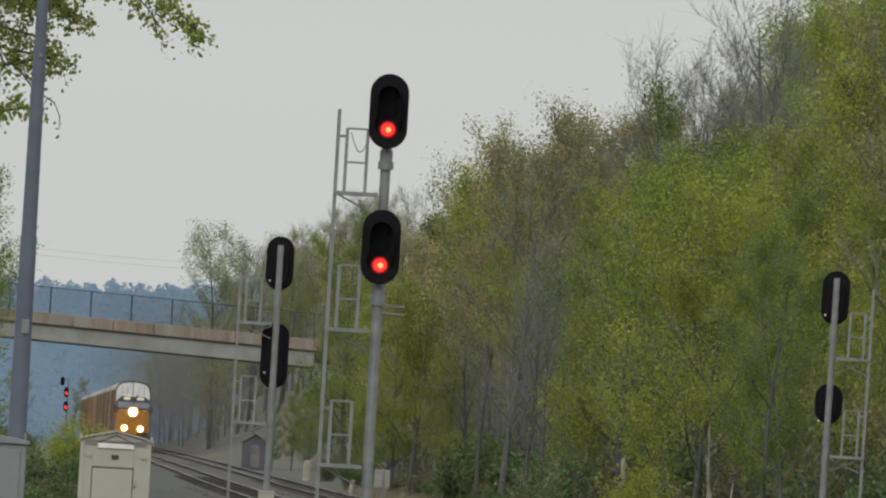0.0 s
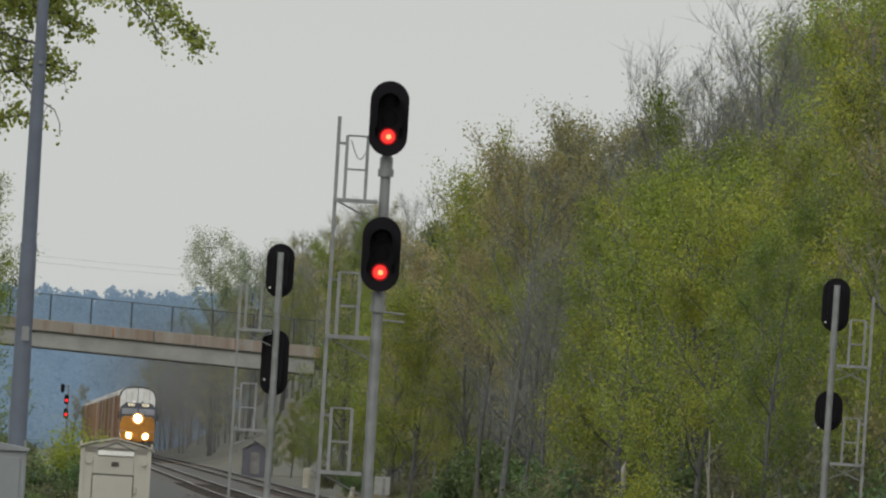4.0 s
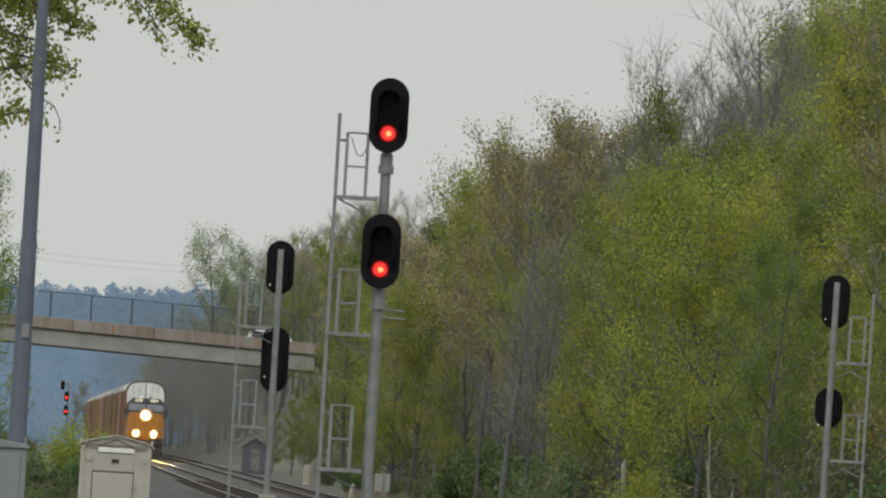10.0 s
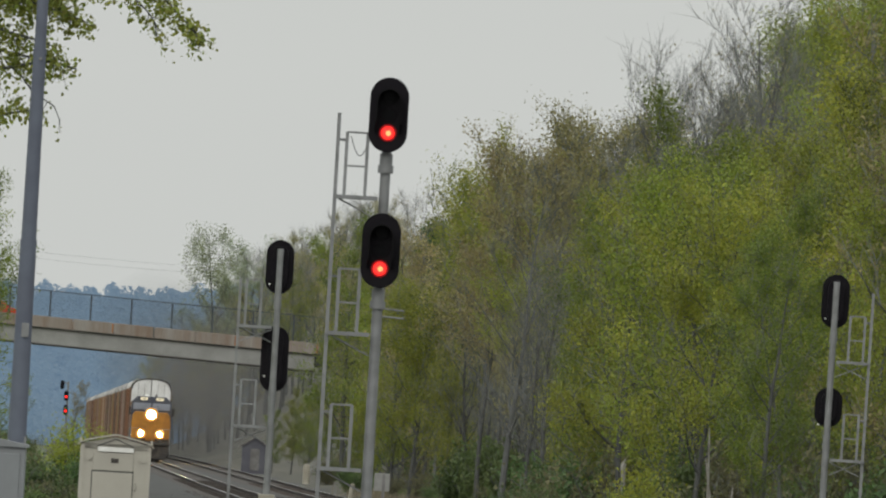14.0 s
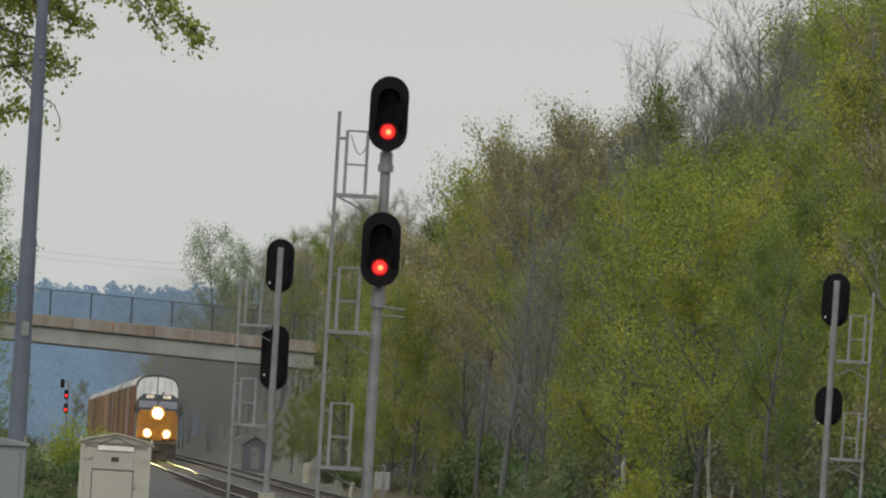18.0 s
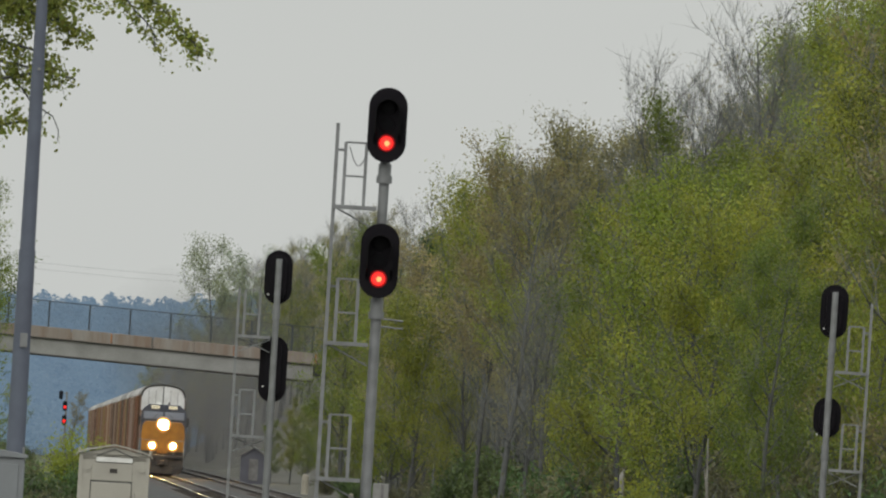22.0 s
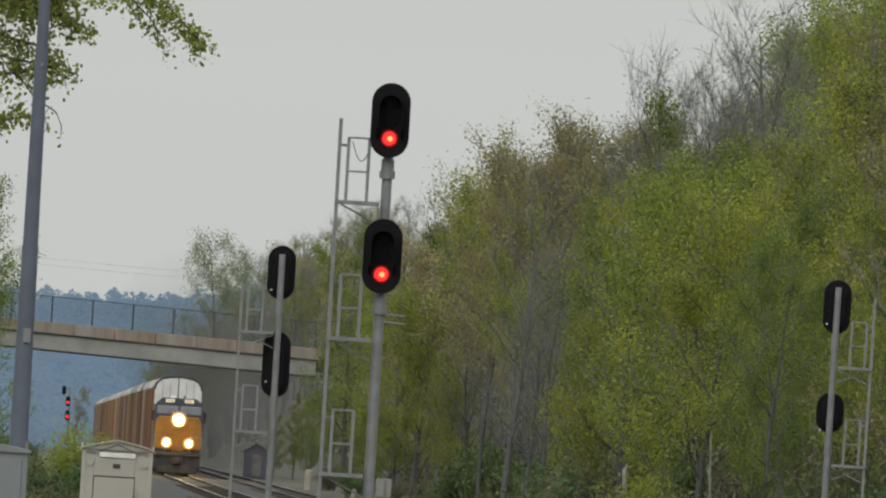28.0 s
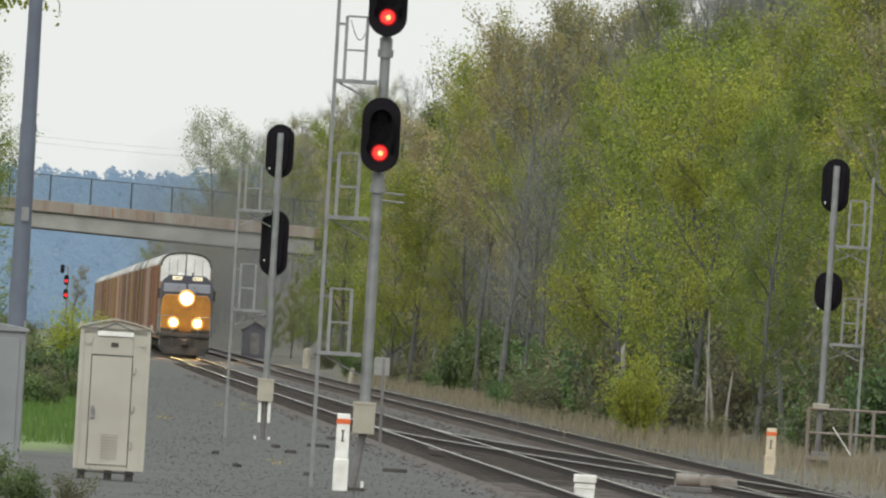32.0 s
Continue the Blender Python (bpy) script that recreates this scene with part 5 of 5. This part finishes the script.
# bearing and rise of the skyline seen from the camera, to fit the trees to
SKYLINE = ((-0.0523, 0.0595), (-0.0143, 0.067), (0.0016, 0.065), (0.0043, 0.065), (0.0066, 0.0795), (0.023, 0.087), (0.0373, 0.088), (0.063, 0.0895), (0.0716, 0.094), (0.0777, 0.11), (0.0843, 0.132), (0.123, 0.162))
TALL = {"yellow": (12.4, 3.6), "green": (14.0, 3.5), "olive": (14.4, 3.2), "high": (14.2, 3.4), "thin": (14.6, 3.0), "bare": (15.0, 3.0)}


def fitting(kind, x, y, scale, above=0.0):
    """The size that fits a tree under the skyline as the camera sees it."""
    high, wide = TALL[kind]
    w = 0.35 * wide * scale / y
    top = min(np.interp(x / y + d, [c[0] for c in SKYLINE], [c[1] for c in SKYLINE]) for d in (-w, 0, w)) + above
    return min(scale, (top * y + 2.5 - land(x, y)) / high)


def forest():
    rng = random.Random(5)
    def mix(**w):
        return rng.choices(list(w), list(w.values()))[0]
    y = 90.0
    while y < 268:
        for row, gap in enumerate((1.8, 5.5, 10, 16, 24, 33)):
            if row > 3 and y > 190:
                continue
            x = edge_x(y) + gap + rng.uniform(-1.5, 2.0)
            r = x / y
            if y > 200:
                kind = mix(olive=5, bare=5, thin=0.5) if row else mix(green=1, thin=1, olive=2, bare=1)
            elif 0.009 < r < 0.03 and row < 2:
                kind = mix(bare=6, high=2)
            elif r < 0.009:
                kind = mix(yellow=3, green=3, olive=2, thin=1)
            elif r < 0.03:
                kind = mix(high=5, bare=3, olive=0.5)
            elif r < 0.058:
                kind = mix(yellow=4, green=2.4, olive=1.5, bare=0.6) if row < 2 else mix(olive=4, yellow=2, bare=1.5)
            elif r < 0.085:
                kind = mix(olive=3, bare=0.8, green=2, yellow=2)
            else:
                kind = mix(yellow=4, green=2, olive=2, thin=1)
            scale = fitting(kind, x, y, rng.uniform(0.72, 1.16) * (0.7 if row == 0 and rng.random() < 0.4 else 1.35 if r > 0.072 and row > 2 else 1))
            if scale > 0.4:
                plant(kind, x, y + rng.uniform(-1.2, 1.2), scale)
        y += 2.9 if y < 170 else 3.6


forest()
# the bare grey trees that stand up out of the canopy
for k in range(10):
    x, y = 7.6 + 0.42 * k, 122 + (k * 7) % 22
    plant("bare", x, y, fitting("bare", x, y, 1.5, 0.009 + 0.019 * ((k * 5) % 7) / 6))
for x, y, kind in ((3.4, 150, "high"), (4.6, 154, "high"), (5.4, 150, "olive"), (6.2, 152, "olive"), (3.9, 158, "high"), (7.0, 148, "yellow"), (5.0, 144, "high"), (2.6, 156, "high"), (3.0, 152, "high")):
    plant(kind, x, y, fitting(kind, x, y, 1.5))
for k in range(17):
    y = 131 + 3.1 * k + random.uniform(-1.4, 1.4)
    plant("bare", edge_x(y) + random.uniform(0.5, 3.2), y, random.uniform(0.5, 0.75))
for x, y, s in ((-0.9, 170, 0.86), (-1.7, 179, 0.84), (6.7, 119, 0.85), (8.2, 115, 0.85), (-1.0, 187, 0.84), (-2.0, 198, 0.8)):
    plant("yellow", x, y, s)
forked = grow(71, "forked_tree", "dark forked tree with thin yellow-green leaves", 9.6, 2.6, LEAF_YELLOW, 2600, 0.085, low=0.42, limbs=10, upright=0.9, twigs=4)
forked.matrix_basis = site(5.35, 109.5, land(5.35, 109.5) - 0.1, 0, 0, 40)


def pale_stems():
    """A broken pale trunk and a few leaning birch stems at the woods' edge."""
    snag = thing("dead_trunk", site(5.55, 114, land(5.55, 114) - 0.1), "pale broken dead trunk among the trees", "dead tree")
    verts, faces = [], []
    tube(verts, faces, [Vector((0, 0, 0)), Vector((0.03, 0, 1.2)), Vector((-0.02, 0.02, 2.3)), Vector((0.06, 0, 2.55))], [0.11, 0.1, 0.09, 0.02], 8)
    raw("trunk", verts, faces, BARK_PALE, snag, True)
    birch = thing("birch_clump", site(7.5, 103, land(7.5, 103) - 0.1), "leaning white birch stems at the woods' edge", "tree")
    for k, (dx, top, h) in enumerate(((0.0, -0.35, 2.6), (0.25, 0.15, 1.9), (-0.2, -0.1, 3.4))):
        verts, faces = [], []
        tube(verts, faces, [Vector((dx, 0, 0)), Vector((dx + top * 0.4, 0, h * 0.5)), Vector((dx + top, 0, h))], [0.05, 0.04, 0.015], 6)
        raw("stem", verts, faces, BARK_PALE, birch, True)


pale_stems()
plant("pine", 7.6, 118, 0.5)
plant("pine", -0.4, 215, 1.5)

# woods beyond the bridge and along the near side
for k in range(34):
    y = 372 + k * 5.2
    plant(random.choice(["bare", "olive", "bare", "bare", "thin"]), track_x(y) + 7.5 + 1.2 * (k % 3) + random.uniform(0, 1.0) + (14 if k % 4 == 3 else 6 if k % 4 == 2 else 0), y, random.uniform(0.82, 1.0))
for k in range(26):
    y = 370 + k * 3.4
    plant(random.choice(["olive", "thin", "bare", "olive"]), track_x(y) + 10 + 2.4 * (k % 7), y, random.uniform(0.8, 1.0))
for x, y, kind, s in ((-9.2, 262, "green", 0.4), (-8.0, 258, "green", 0.44), (-6.4, 249, "green", 0.52), (-10.7, 268, "green", 0.31), (-8.6, 270, "green", 0.42), (-6.4, 250, "green", 0.45), (-21.0, 373, "willow", 1.44), (-18.9, 384, "willow", 1.38), (-13.95, 112, "green", 0.7), (-13.4, 104, "yellow", 0.52), (-15.2, 118, "green", 0.64), (-41.5, 400, "thin", 0.58), (-44, 425, "thin", 0.62), (-40, 440, "olive", 0.55), (-16.1, 120, "green", 0.72), (-17.7, 138, "yellow", 0.8), (-15.6, 126, "green", 0.5), (-22.5, 160, "green", 0.9), (-26.5, 185, "green", 0.9), (-30, 205, "thin", 0.9), (-33, 260, "olive", 1.0), (-42, 300, "thin", 1.0), (-47, 375, "thin", 1.1), (-48, 380, "thin", 1.1), (-54, 420, "olive", 1.2)):
    plant(kind, x, y, s)


for k in range(18):
    y = 376 + (k * 11) % 34
    plant(random.choice(["olive", "bare", "bare"]), (-0.047 + 0.0022 * k) * y, y, random.uniform(1.12, 1.24) - 0.018 * k)


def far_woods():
    """Distant wooded ridge, haze painted into its blue, glowing leaves: crowns of many small clumps."""
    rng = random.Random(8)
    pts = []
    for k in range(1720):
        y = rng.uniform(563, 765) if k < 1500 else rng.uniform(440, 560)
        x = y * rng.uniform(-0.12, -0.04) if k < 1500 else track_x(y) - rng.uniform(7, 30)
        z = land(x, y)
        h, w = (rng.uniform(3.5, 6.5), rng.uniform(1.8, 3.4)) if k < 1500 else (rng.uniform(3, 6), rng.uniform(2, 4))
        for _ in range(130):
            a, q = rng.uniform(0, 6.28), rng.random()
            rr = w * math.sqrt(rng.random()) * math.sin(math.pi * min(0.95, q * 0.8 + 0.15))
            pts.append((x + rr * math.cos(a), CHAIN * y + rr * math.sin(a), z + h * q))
    ob = new("distant_woods", leaf_mesh("distant_woods", pts, 0.6, HAZED_WOODS, rng, face=(0, -0.6, 0.8)))
    tagged(ob, "wooded ridge far beyond the bridge with haze painted blue", "woods", kind="stuff")


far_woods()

# undergrowth along the woods' edge
SHRUBS = [shrub(61, "bright_bush", "bright yellow-green bush at the woods' edge", 2.6, 1.3, LEAF_BRIGHT, 5200, 0.085),
          shrub(62, "green_bush", "low green bush under the trees", 1.8, 1.1, LEAF_SHADE, 4400, 0.085),
          shrub(63, "twiggy_bush", "twiggy brown bush with few leaves", 2.0, 1.0, LEAF_BRUSH, 2200, 0.08)]
SHRUBS[0].matrix_basis = site(5.6, 103.0, land(5.6, 103.0)) @ Matrix.Diagonal((0.82, 0.82, 1, 1))
SHRUBS[1].matrix_basis = site(-9.5, 108, land(-9.5, 108)) @ Matrix.Scale(0.5, 4)
SHRUBS[2].matrix_basis = site(4.2, 122, land(4.2, 122))
srng = random.Random(9)
for k in range(46):
    y = 84 + k * 4.2
    pick = srng.choice((1, 2, 2, 2, 1, 2))
    again(SHRUBS[pick], site(edge_x(y) + srng.uniform(-0.5, 2.5), y, land(edge_x(y), y) - 0.05, 0, 0, srng.uniform(0, 360)) @ Matrix.Scale(srng.uniform(0.5, 1.0), 4))
for k in range(70):
    y = 146 + 0.85 * k
    again(SHRUBS[srng.choice((1, 2, 2, 2))], site(edge_x(y) + srng.uniform(1.5, 15), y, land(edge_x(y) + 5, y) - 0.3, 0, 0, srng.uniform(0, 360)) @ Matrix.Scale(srng.uniform(0.9, 1.5), 4))
for k in range(16):
    y = 122 + 4.1 * k
    again(SHRUBS[(2, 1, 2)[k % 3]], site(edge_x(y) + srng.uniform(-0.2, 1.2), y, land(edge_x(y), y) - 0.1, 0, 0, srng.uniform(0, 360)) @ Matrix.Scale(srng.uniform(0.5, 0.85), 4))
for k in range(96):
    y = 88 + 0.75 * k
    gap = srng.choice((1.0, 2.2, 4.0, 7.0, 10.0)) + srng.uniform(-0.5, 0.8)
    again(SHRUBS[srng.choice((1, 1, 2))], site(edge_x(y) + gap, y, land(edge_x(y) + gap, y) - 0.15, 0, 0, srng.uniform(0, 360)) @ Matrix.Diagonal((1.5, 1.5, srng.uniform(0.9, 2.0), 1)))
for k in range(18):
    y = 124 + 2.3 * k
    again(SHRUBS[(1, 2, 1)[k % 3]], site(edge_x(y) + srng.uniform(1.5, 3.5), y, land(edge_x(y) + 2, y) - 0.1, 0, 0, srng.uniform(0, 360)) @ Matrix.Scale(srng.uniform(0.8, 1.3), 4))
for k in range(22):
    y = 128 + 8.5 * k
    again(SHRUBS[(1, 2)[k % 2]], site(track_x(y) - 8.6 - srng.uniform(0, 6), y, land(track_x(y) - 10, y) - 0.1, 0, 0, srng.uniform(0, 360)) @ Matrix.Scale(srng.uniform(0.6, 1.0), 4))
for k in range(14):
    y = 180 + 11 * k
    again(SHRUBS[srng.choice((1, 2, 1))], site(track_x(y) - 9.5 - srng.uniform(0, 4), y, land(track_x(y) - 11, y) - 0.1, 0, 0, srng.uniform(0, 360)) @ Matrix.Scale(srng.uniform(0.8, 1.3), 4))
for x, y, s, k in ((-10.45, 101, 1.15, 1), (-9.8, 100, 0.75, 2), (-9.5, 99, 0.6, 1), (-10.1, 99, 0.8, 1), (-10.0, 104, 0.62, 1), (-10.2, 112, 0.6, 2), (-11.1, 112, 0.9, 1), (-11.6, 120, 0.8, 2), (-11.4, 130, 1.1, 1), (-14.5, 160, 1.2, 0), (-5.5, 49.5, 0.55, 1), (-4.95, 49, 0.4, 1), (-4.3, 48.6, 0.35, 2)):
    again(SHRUBS[k], site(x, y, land(x, y) - 0.05, 0, 0, srng.uniform(0, 360)) @ Matrix.Scale(s, 4))


def blades(name, count, spot, h, material, label, category):
    rng = np.random.RandomState(4)
    verts, faces = [], []
    for _ in range(count):
        x, y = spot()
        z = land(x, y)
        hh, a, w = h * rng.uniform(0.5, 1.2), rng.uniform(0, 6.28), 0.007 + 0.008 * rng.rand()
        dx, dy, l = math.cos(a) * w, math.sin(a) * w, rng.uniform(-0.3, 0.3, 2) * hh
        o = len(verts)
        yy = CHAIN * y
        verts += [(x - dx, yy - dy, z - 0.02), (x + dx, yy + dy, z - 0.02), (x + l[0] + dx * 0.4, yy + l[1] + dy * 0.4, z + hh), (x + l[0] - dx * 0.4, yy + l[1] - dy * 0.4, z + hh)]
        faces.append((o, o + 1, o + 2, o + 3))
    return tagged(raw(name, verts, faces, material), label, category, kind="stuff")


def reed_spot():
    y = random.uniform(66, 190)
    return edge_x(y) + random.gauss(0.0, 0.9) - 1.6 * soft_step(112, 95, y) * random.random(), y


def grass_spot():
    y = random.uniform(74, 150)
    return track_x(y) - 7.5 - 7 * random.random(), y


blades("dry_reeds", 13000, reed_spot, 0.43, DRY_GRASS, "dry tan reeds along the foot of the woods", "reeds")
blades("grass_tufts", 26000, grass_spot, 0.3, LEAF_GRASS, "green grass verge beside the gravel yard", "grass")


def weeds_and_scraps():
    """Tufts of weed and dark splinters of old ties on the gravel."""
    rng = random.Random(33)
    pts = []
    for _ in range(7):
        y = rng.uniform(62, 125)
        x = track_x(y) - rng.uniform(2.6, 7.5)
        for _ in range(rng.randint(10, 40)):
            pts.append((x + rng.gauss(0, 0.12), CHAIN * y + rng.gauss(0, 0.9), land(x, y) + abs(rng.gauss(0.03, 0.05))))
    ob = new("gravel_weeds", leaf_mesh("gravel_weeds", pts, 0.05, LEAF_OLIVE, rng))
    tagged(ob, "small dry weeds scattered on the gravel", "weeds", kind="stuff")
    for k, (x, y) in enumerate(((-3.0, 80), (-2.2, 82), (-2.6, 77), (-1.6, 75), (-3.9, 74), (-0.5, 70), (-2.0, 88), (-1.9, 66), (-3.2, 68))):
        w, d = rng.uniform(0.03, 0.07), rng.uniform(0.05, 0.3)
        t = thing("wood_scrap", site(x, y, land(x, y), 0, 0, rng.uniform(0, 180)), "dark splintered tie scrap lying on gravel", "debris", "tie scraps")
        part("splinter", prism([(-w, 0), (w, 0), (w * 0.7, 0.05), (-w * 0.8, 0.07)], "y", -d, d, 0.01), LOCO_BLACK, t)


weeds_and_scraps()


def overhanging_tree():
    """Maple whose boughs hang over the yard."""
    rng = random.Random(3)
    t = thing("maple_tree", site(-14.46, 78, -2.25) @ Matrix.Scale(1.9, 4), "maple tree with fresh green leaves on overhanging boughs", "tree")
    verts, faces, pts = [], [], []
    tr = [Vector((0, 0, -0.2)), Vector((0.05, 0, 3)), Vector((0.15, 0.1, 6)), Vector((0.2, 0, 9)), Vector((0.3, 0, 12))]
    tube(verts, faces, tr, [0.24, 0.2, 0.15, 0.09, 0.02], 8)
    def bough(a, b, sag, r, n, leaves, wide, first=0.25):
        a, b = Vector(a), Vector(b)
        line = [a.lerp(b, i / 8) + Vector((rng.uniform(-0.05, 0.05), rng.uniform(-0.05, 0.05), sag * math.sin(math.pi * i / 8))) for i in range(9)]
        tube(verts, faces, line, [r * (1 - 0.85 * i / 8) + 0.004 for i in range(9)], 5)
        for k in range(n):
            f = first + (1 - first) * (k + rng.random()) / n
            i = min(7, int(f * 8))
            p = line[i].lerp(line[i + 1], f * 8 - i)
            tw = wander(rng, p, (b - a).normalized() * 0.6 + Vector((rng.uniform(-1, 1), rng.uniform(-1, 1), rng.uniform(-0.9, 0.5))), wide * rng.uniform(0.5, 1.0), 3, 0.3, -0.08)
            tube(verts, faces, tw, [0.008, 0.006, 0.004, 0.002], 3)
            for _ in range(int(leaves * 1.8)):
                q = tw[0].lerp(tw[3], rng.random() ** 0.8)
                pts.append((q.x + rng.gauss(0, 0.05), q.y + rng.gauss(0, 0.08), q.z + rng.gauss(-0.02, 0.05)))
    bough((0.2, 0, 6.4), (3.65, -1.0, 7.05), 0.2, 0.06, 34, 18, 0.4, 0.6)
    bough((3.6, -0.5, 7.75), (5.02, -1.0, 6.56), 0.1, 0.02, 38, 16, 0.26, 0.3)
    bough((3.9, -0.5, 7.4), (4.55, -1.0, 6.6), 0.05, 0.012, 12, 12, 0.22, 0.3)
    bough((0.2, 0, 6.2), (3.45, -0.8, 7.2), 0.1, 0.06, 44, 22, 0.45, 0.55)
    bough((0.2, 0, 5.2), (3.5, -1.0, 6.3), 0.1, 0.05, 26, 18, 0.4, 0.6)
    bough((0.2, 0, 4.8), (3.25, -0.9, 5.75), 0.1, 0.04, 24, 20, 0.32, 0.6)
    bough((2.4, 0, 6.75), (3.62, -1.2, 5.66), 0.02, 0.014, 5, 3, 0.2, 0.5)
    bough((0.2, 0, 4.2), (2.95, -0.9, 4.95), 0.1, 0.03, 8, 9, 0.3, 0.6)
    bough((0.2, 0, 7.5), (3.2, -0.8, 8.2), 0.2, 0.05, 24, 22, 0.8, 0.3)
    bough((0.2, 0, 6.9), (3.7, -1.0, 6.72), 0.3, 0.05, 40, 20, 0.36, 0.66)
    bough((0.2, 0, 6.6), (3.4, -1.1, 6.45), 0.2, 0.05, 36, 16, 0.36, 0.6)
    bough((0.2, 0, 6.3), (3.7, -1.1, 6.2), 0.2, 0.03, 14, 9, 0.4, 0.7)
    for k in range(10):
        az = rng.uniform(1.2, 5.2)
        bough((0.2, 0, 5 + k * 0.6), (2.6 * math.cos(az), 2.6 * math.sin(az), 6.5 + k * 0.6), 0.2, 0.05, 12, 16, 0.8)
    raw("trunk", verts, faces, BARK, t, True)
    ob = new("crown", leaf_mesh("crown", pts, 0.036, LEAF_NEAR, rng, 0.7, corners=6))
    ob.parent = t


overhanging_tree()


def power_lines():
    bm = bmesh.new()
    for z in (26.5, 25.6):
        pts = [Vector((x, CHAIN * 560 + 0.3 * x, z - 0.02 * (x + 50) + 0.0009 * (x + 40) ** 2)) for x in np.linspace(-95, 10, 22)]
        for a, b in zip(pts, pts[1:]):
            rod(a, b, 0.011, sides=4, bm=bm)
    tagged(part("power_line", bm, FENCE), "thin slack overhead wires far beyond the bridge", "power line")


power_lines()


# ================= exhaust haze =================
def haze_material():
    """Thin smoke: thick in the middle of a puff, gone at its rim."""
    m = bpy.data.materials.new("thin_exhaust_haze")
    m.use_nodes = True
    n, l = m.node_tree.nodes, m.node_tree.links
    co, ball, wisps = n.new("ShaderNodeTexCoord"), n.new("ShaderNodeTexGradient"), n.new("ShaderNodeTexNoise")
    ball.gradient_type = "SPHERICAL"
    wisps.inputs["Scale"].default_value, wisps.inputs["Detail"].default_value = 1.6, 3
    l.new(co.outputs["Object"], ball.inputs[0])
    l.new(co.outputs["Object"], wisps.inputs["Vector"])
    mul, thin = n.new("ShaderNodeMath"), n.new("ShaderNodeMath")
    mul.operation = thin.operation = "MULTIPLY"
    thin.inputs[1].default_value = 0.9
    l.new(ball.outputs["Fac"], mul.inputs[0])
    l.new(wisps.outputs["Fac"], mul.inputs[1])
    l.new(mul.outputs[0], thin.inputs[0])
    clear, grey, mix = n.new("ShaderNodeBsdfTransparent"), n.new("ShaderNodeBsdfDiffuse"), n.new("ShaderNodeMixShader")
    glow = n.new("ShaderNodeBsdfTranslucent")
    half = n.new("ShaderNodeMixShader")
    for b in (grey, glow):
        b.inputs["Color"].default_value = (0.165, 0.165, 0.162, 1)
    l.new(grey.outputs[0], half.inputs[1])
    l.new(glow.outputs[0], half.inputs[2])
    l.new(thin.outputs[0], mix.inputs[0])
    l.new(clear.outputs[0], mix.inputs[1])
    l.new(half.outputs[0], mix.inputs[2])
    l.new(mix.outputs[0], n["Material Output"].inputs["Surface"])
    return m


HAZE = haze_material()


def build_puff():
    t = thing("smoke_puff", pose(0, 0, 0), "thin grey diesel exhaust haze hanging over the track", "smoke", "exhaust haze")
    bm = bmesh.new()
    bmesh.ops.create_circle(bm, cap_ends=True, segments=28, radius=0.55, matrix=pose(0, 0, 0, 90, 0, 0))
    part("dense_core", bm, HAZE, t)
    turn = [2 * math.pi * k / 28 for k in range(28)]
    ring = [(r * math.cos(a), 0, r * math.sin(a)) for r in (0.55, 0.99) for a in turn]
    raw("thin_fringe", ring, [(k, (k + 1) % 28, 28 + (k + 1) % 28, 28 + k) for k in range(28)], HAZE, t)
    return t


PUFFS = []
prng = random.Random(21)
first_puff = build_puff()
for k in range(6):
    p = first_puff if k == 0 else copy_thing(first_puff, pose(0, 0, 0))
    r = prng.uniform(5.0, 7.5)
    p.scale = (r * 1.15, r, r)
    PUFFS.append((p, r, 10 + k * 9, (1.0, 5.0, 2.0, 7.0, 4.0, 8.0)[k], (6.5, 4.0, 9.5, 7.5, 3.0, 5.0)[k]))


# ================= what moves =================
def motions():
    speed, start = 22.25, 2145.0
    for car, offset, a, b in [(LOCO, 0.0, 4.3, 17.6)] + [(r, 22.6 + k * (RACK_LEN + 0.9), 3.6, RACK_LEN - 3.6) for k, r in enumerate(RACKS)]:
        walk(car, [(t, on_track(start - speed * t + offset, a, b)) for t in range(0, 33)])
    for p, r, back, aside, high in PUFFS:
        rows = []
        for t in range(0, 33, 2):
            y = (start - speed * 0.82 * t) / CHAIN + back
            rows.append((t, site(track_x(y) + aside + 0.05 * t, y, rail_z(y) + high, 0, 0.8 * t, 0)))
        walk(p, rows)
    def drive(car, y, way, t_mid, x_mid, v, stop_lo, stop_hi):
        rows = []
        for t in np.arange(0, 32.01, 0.5):
            x = x_mid + way * v * (t - t_mid)
            rows.append((float(t), road_pose(min(max(x, stop_lo), stop_hi), y, way)))
        walk(car, rows)
    drive(CAR_A, 3.0, -1, 1.6, -21.6, 22.4, -125, 36)
    drive(CAR_B, -2.8, 1, 9.2, -24.6, 14.6, -125, 36)
    drive(CAR_C, 2.6, 1, 14.4, -27.1, 22.0, -120, 30)


motions()
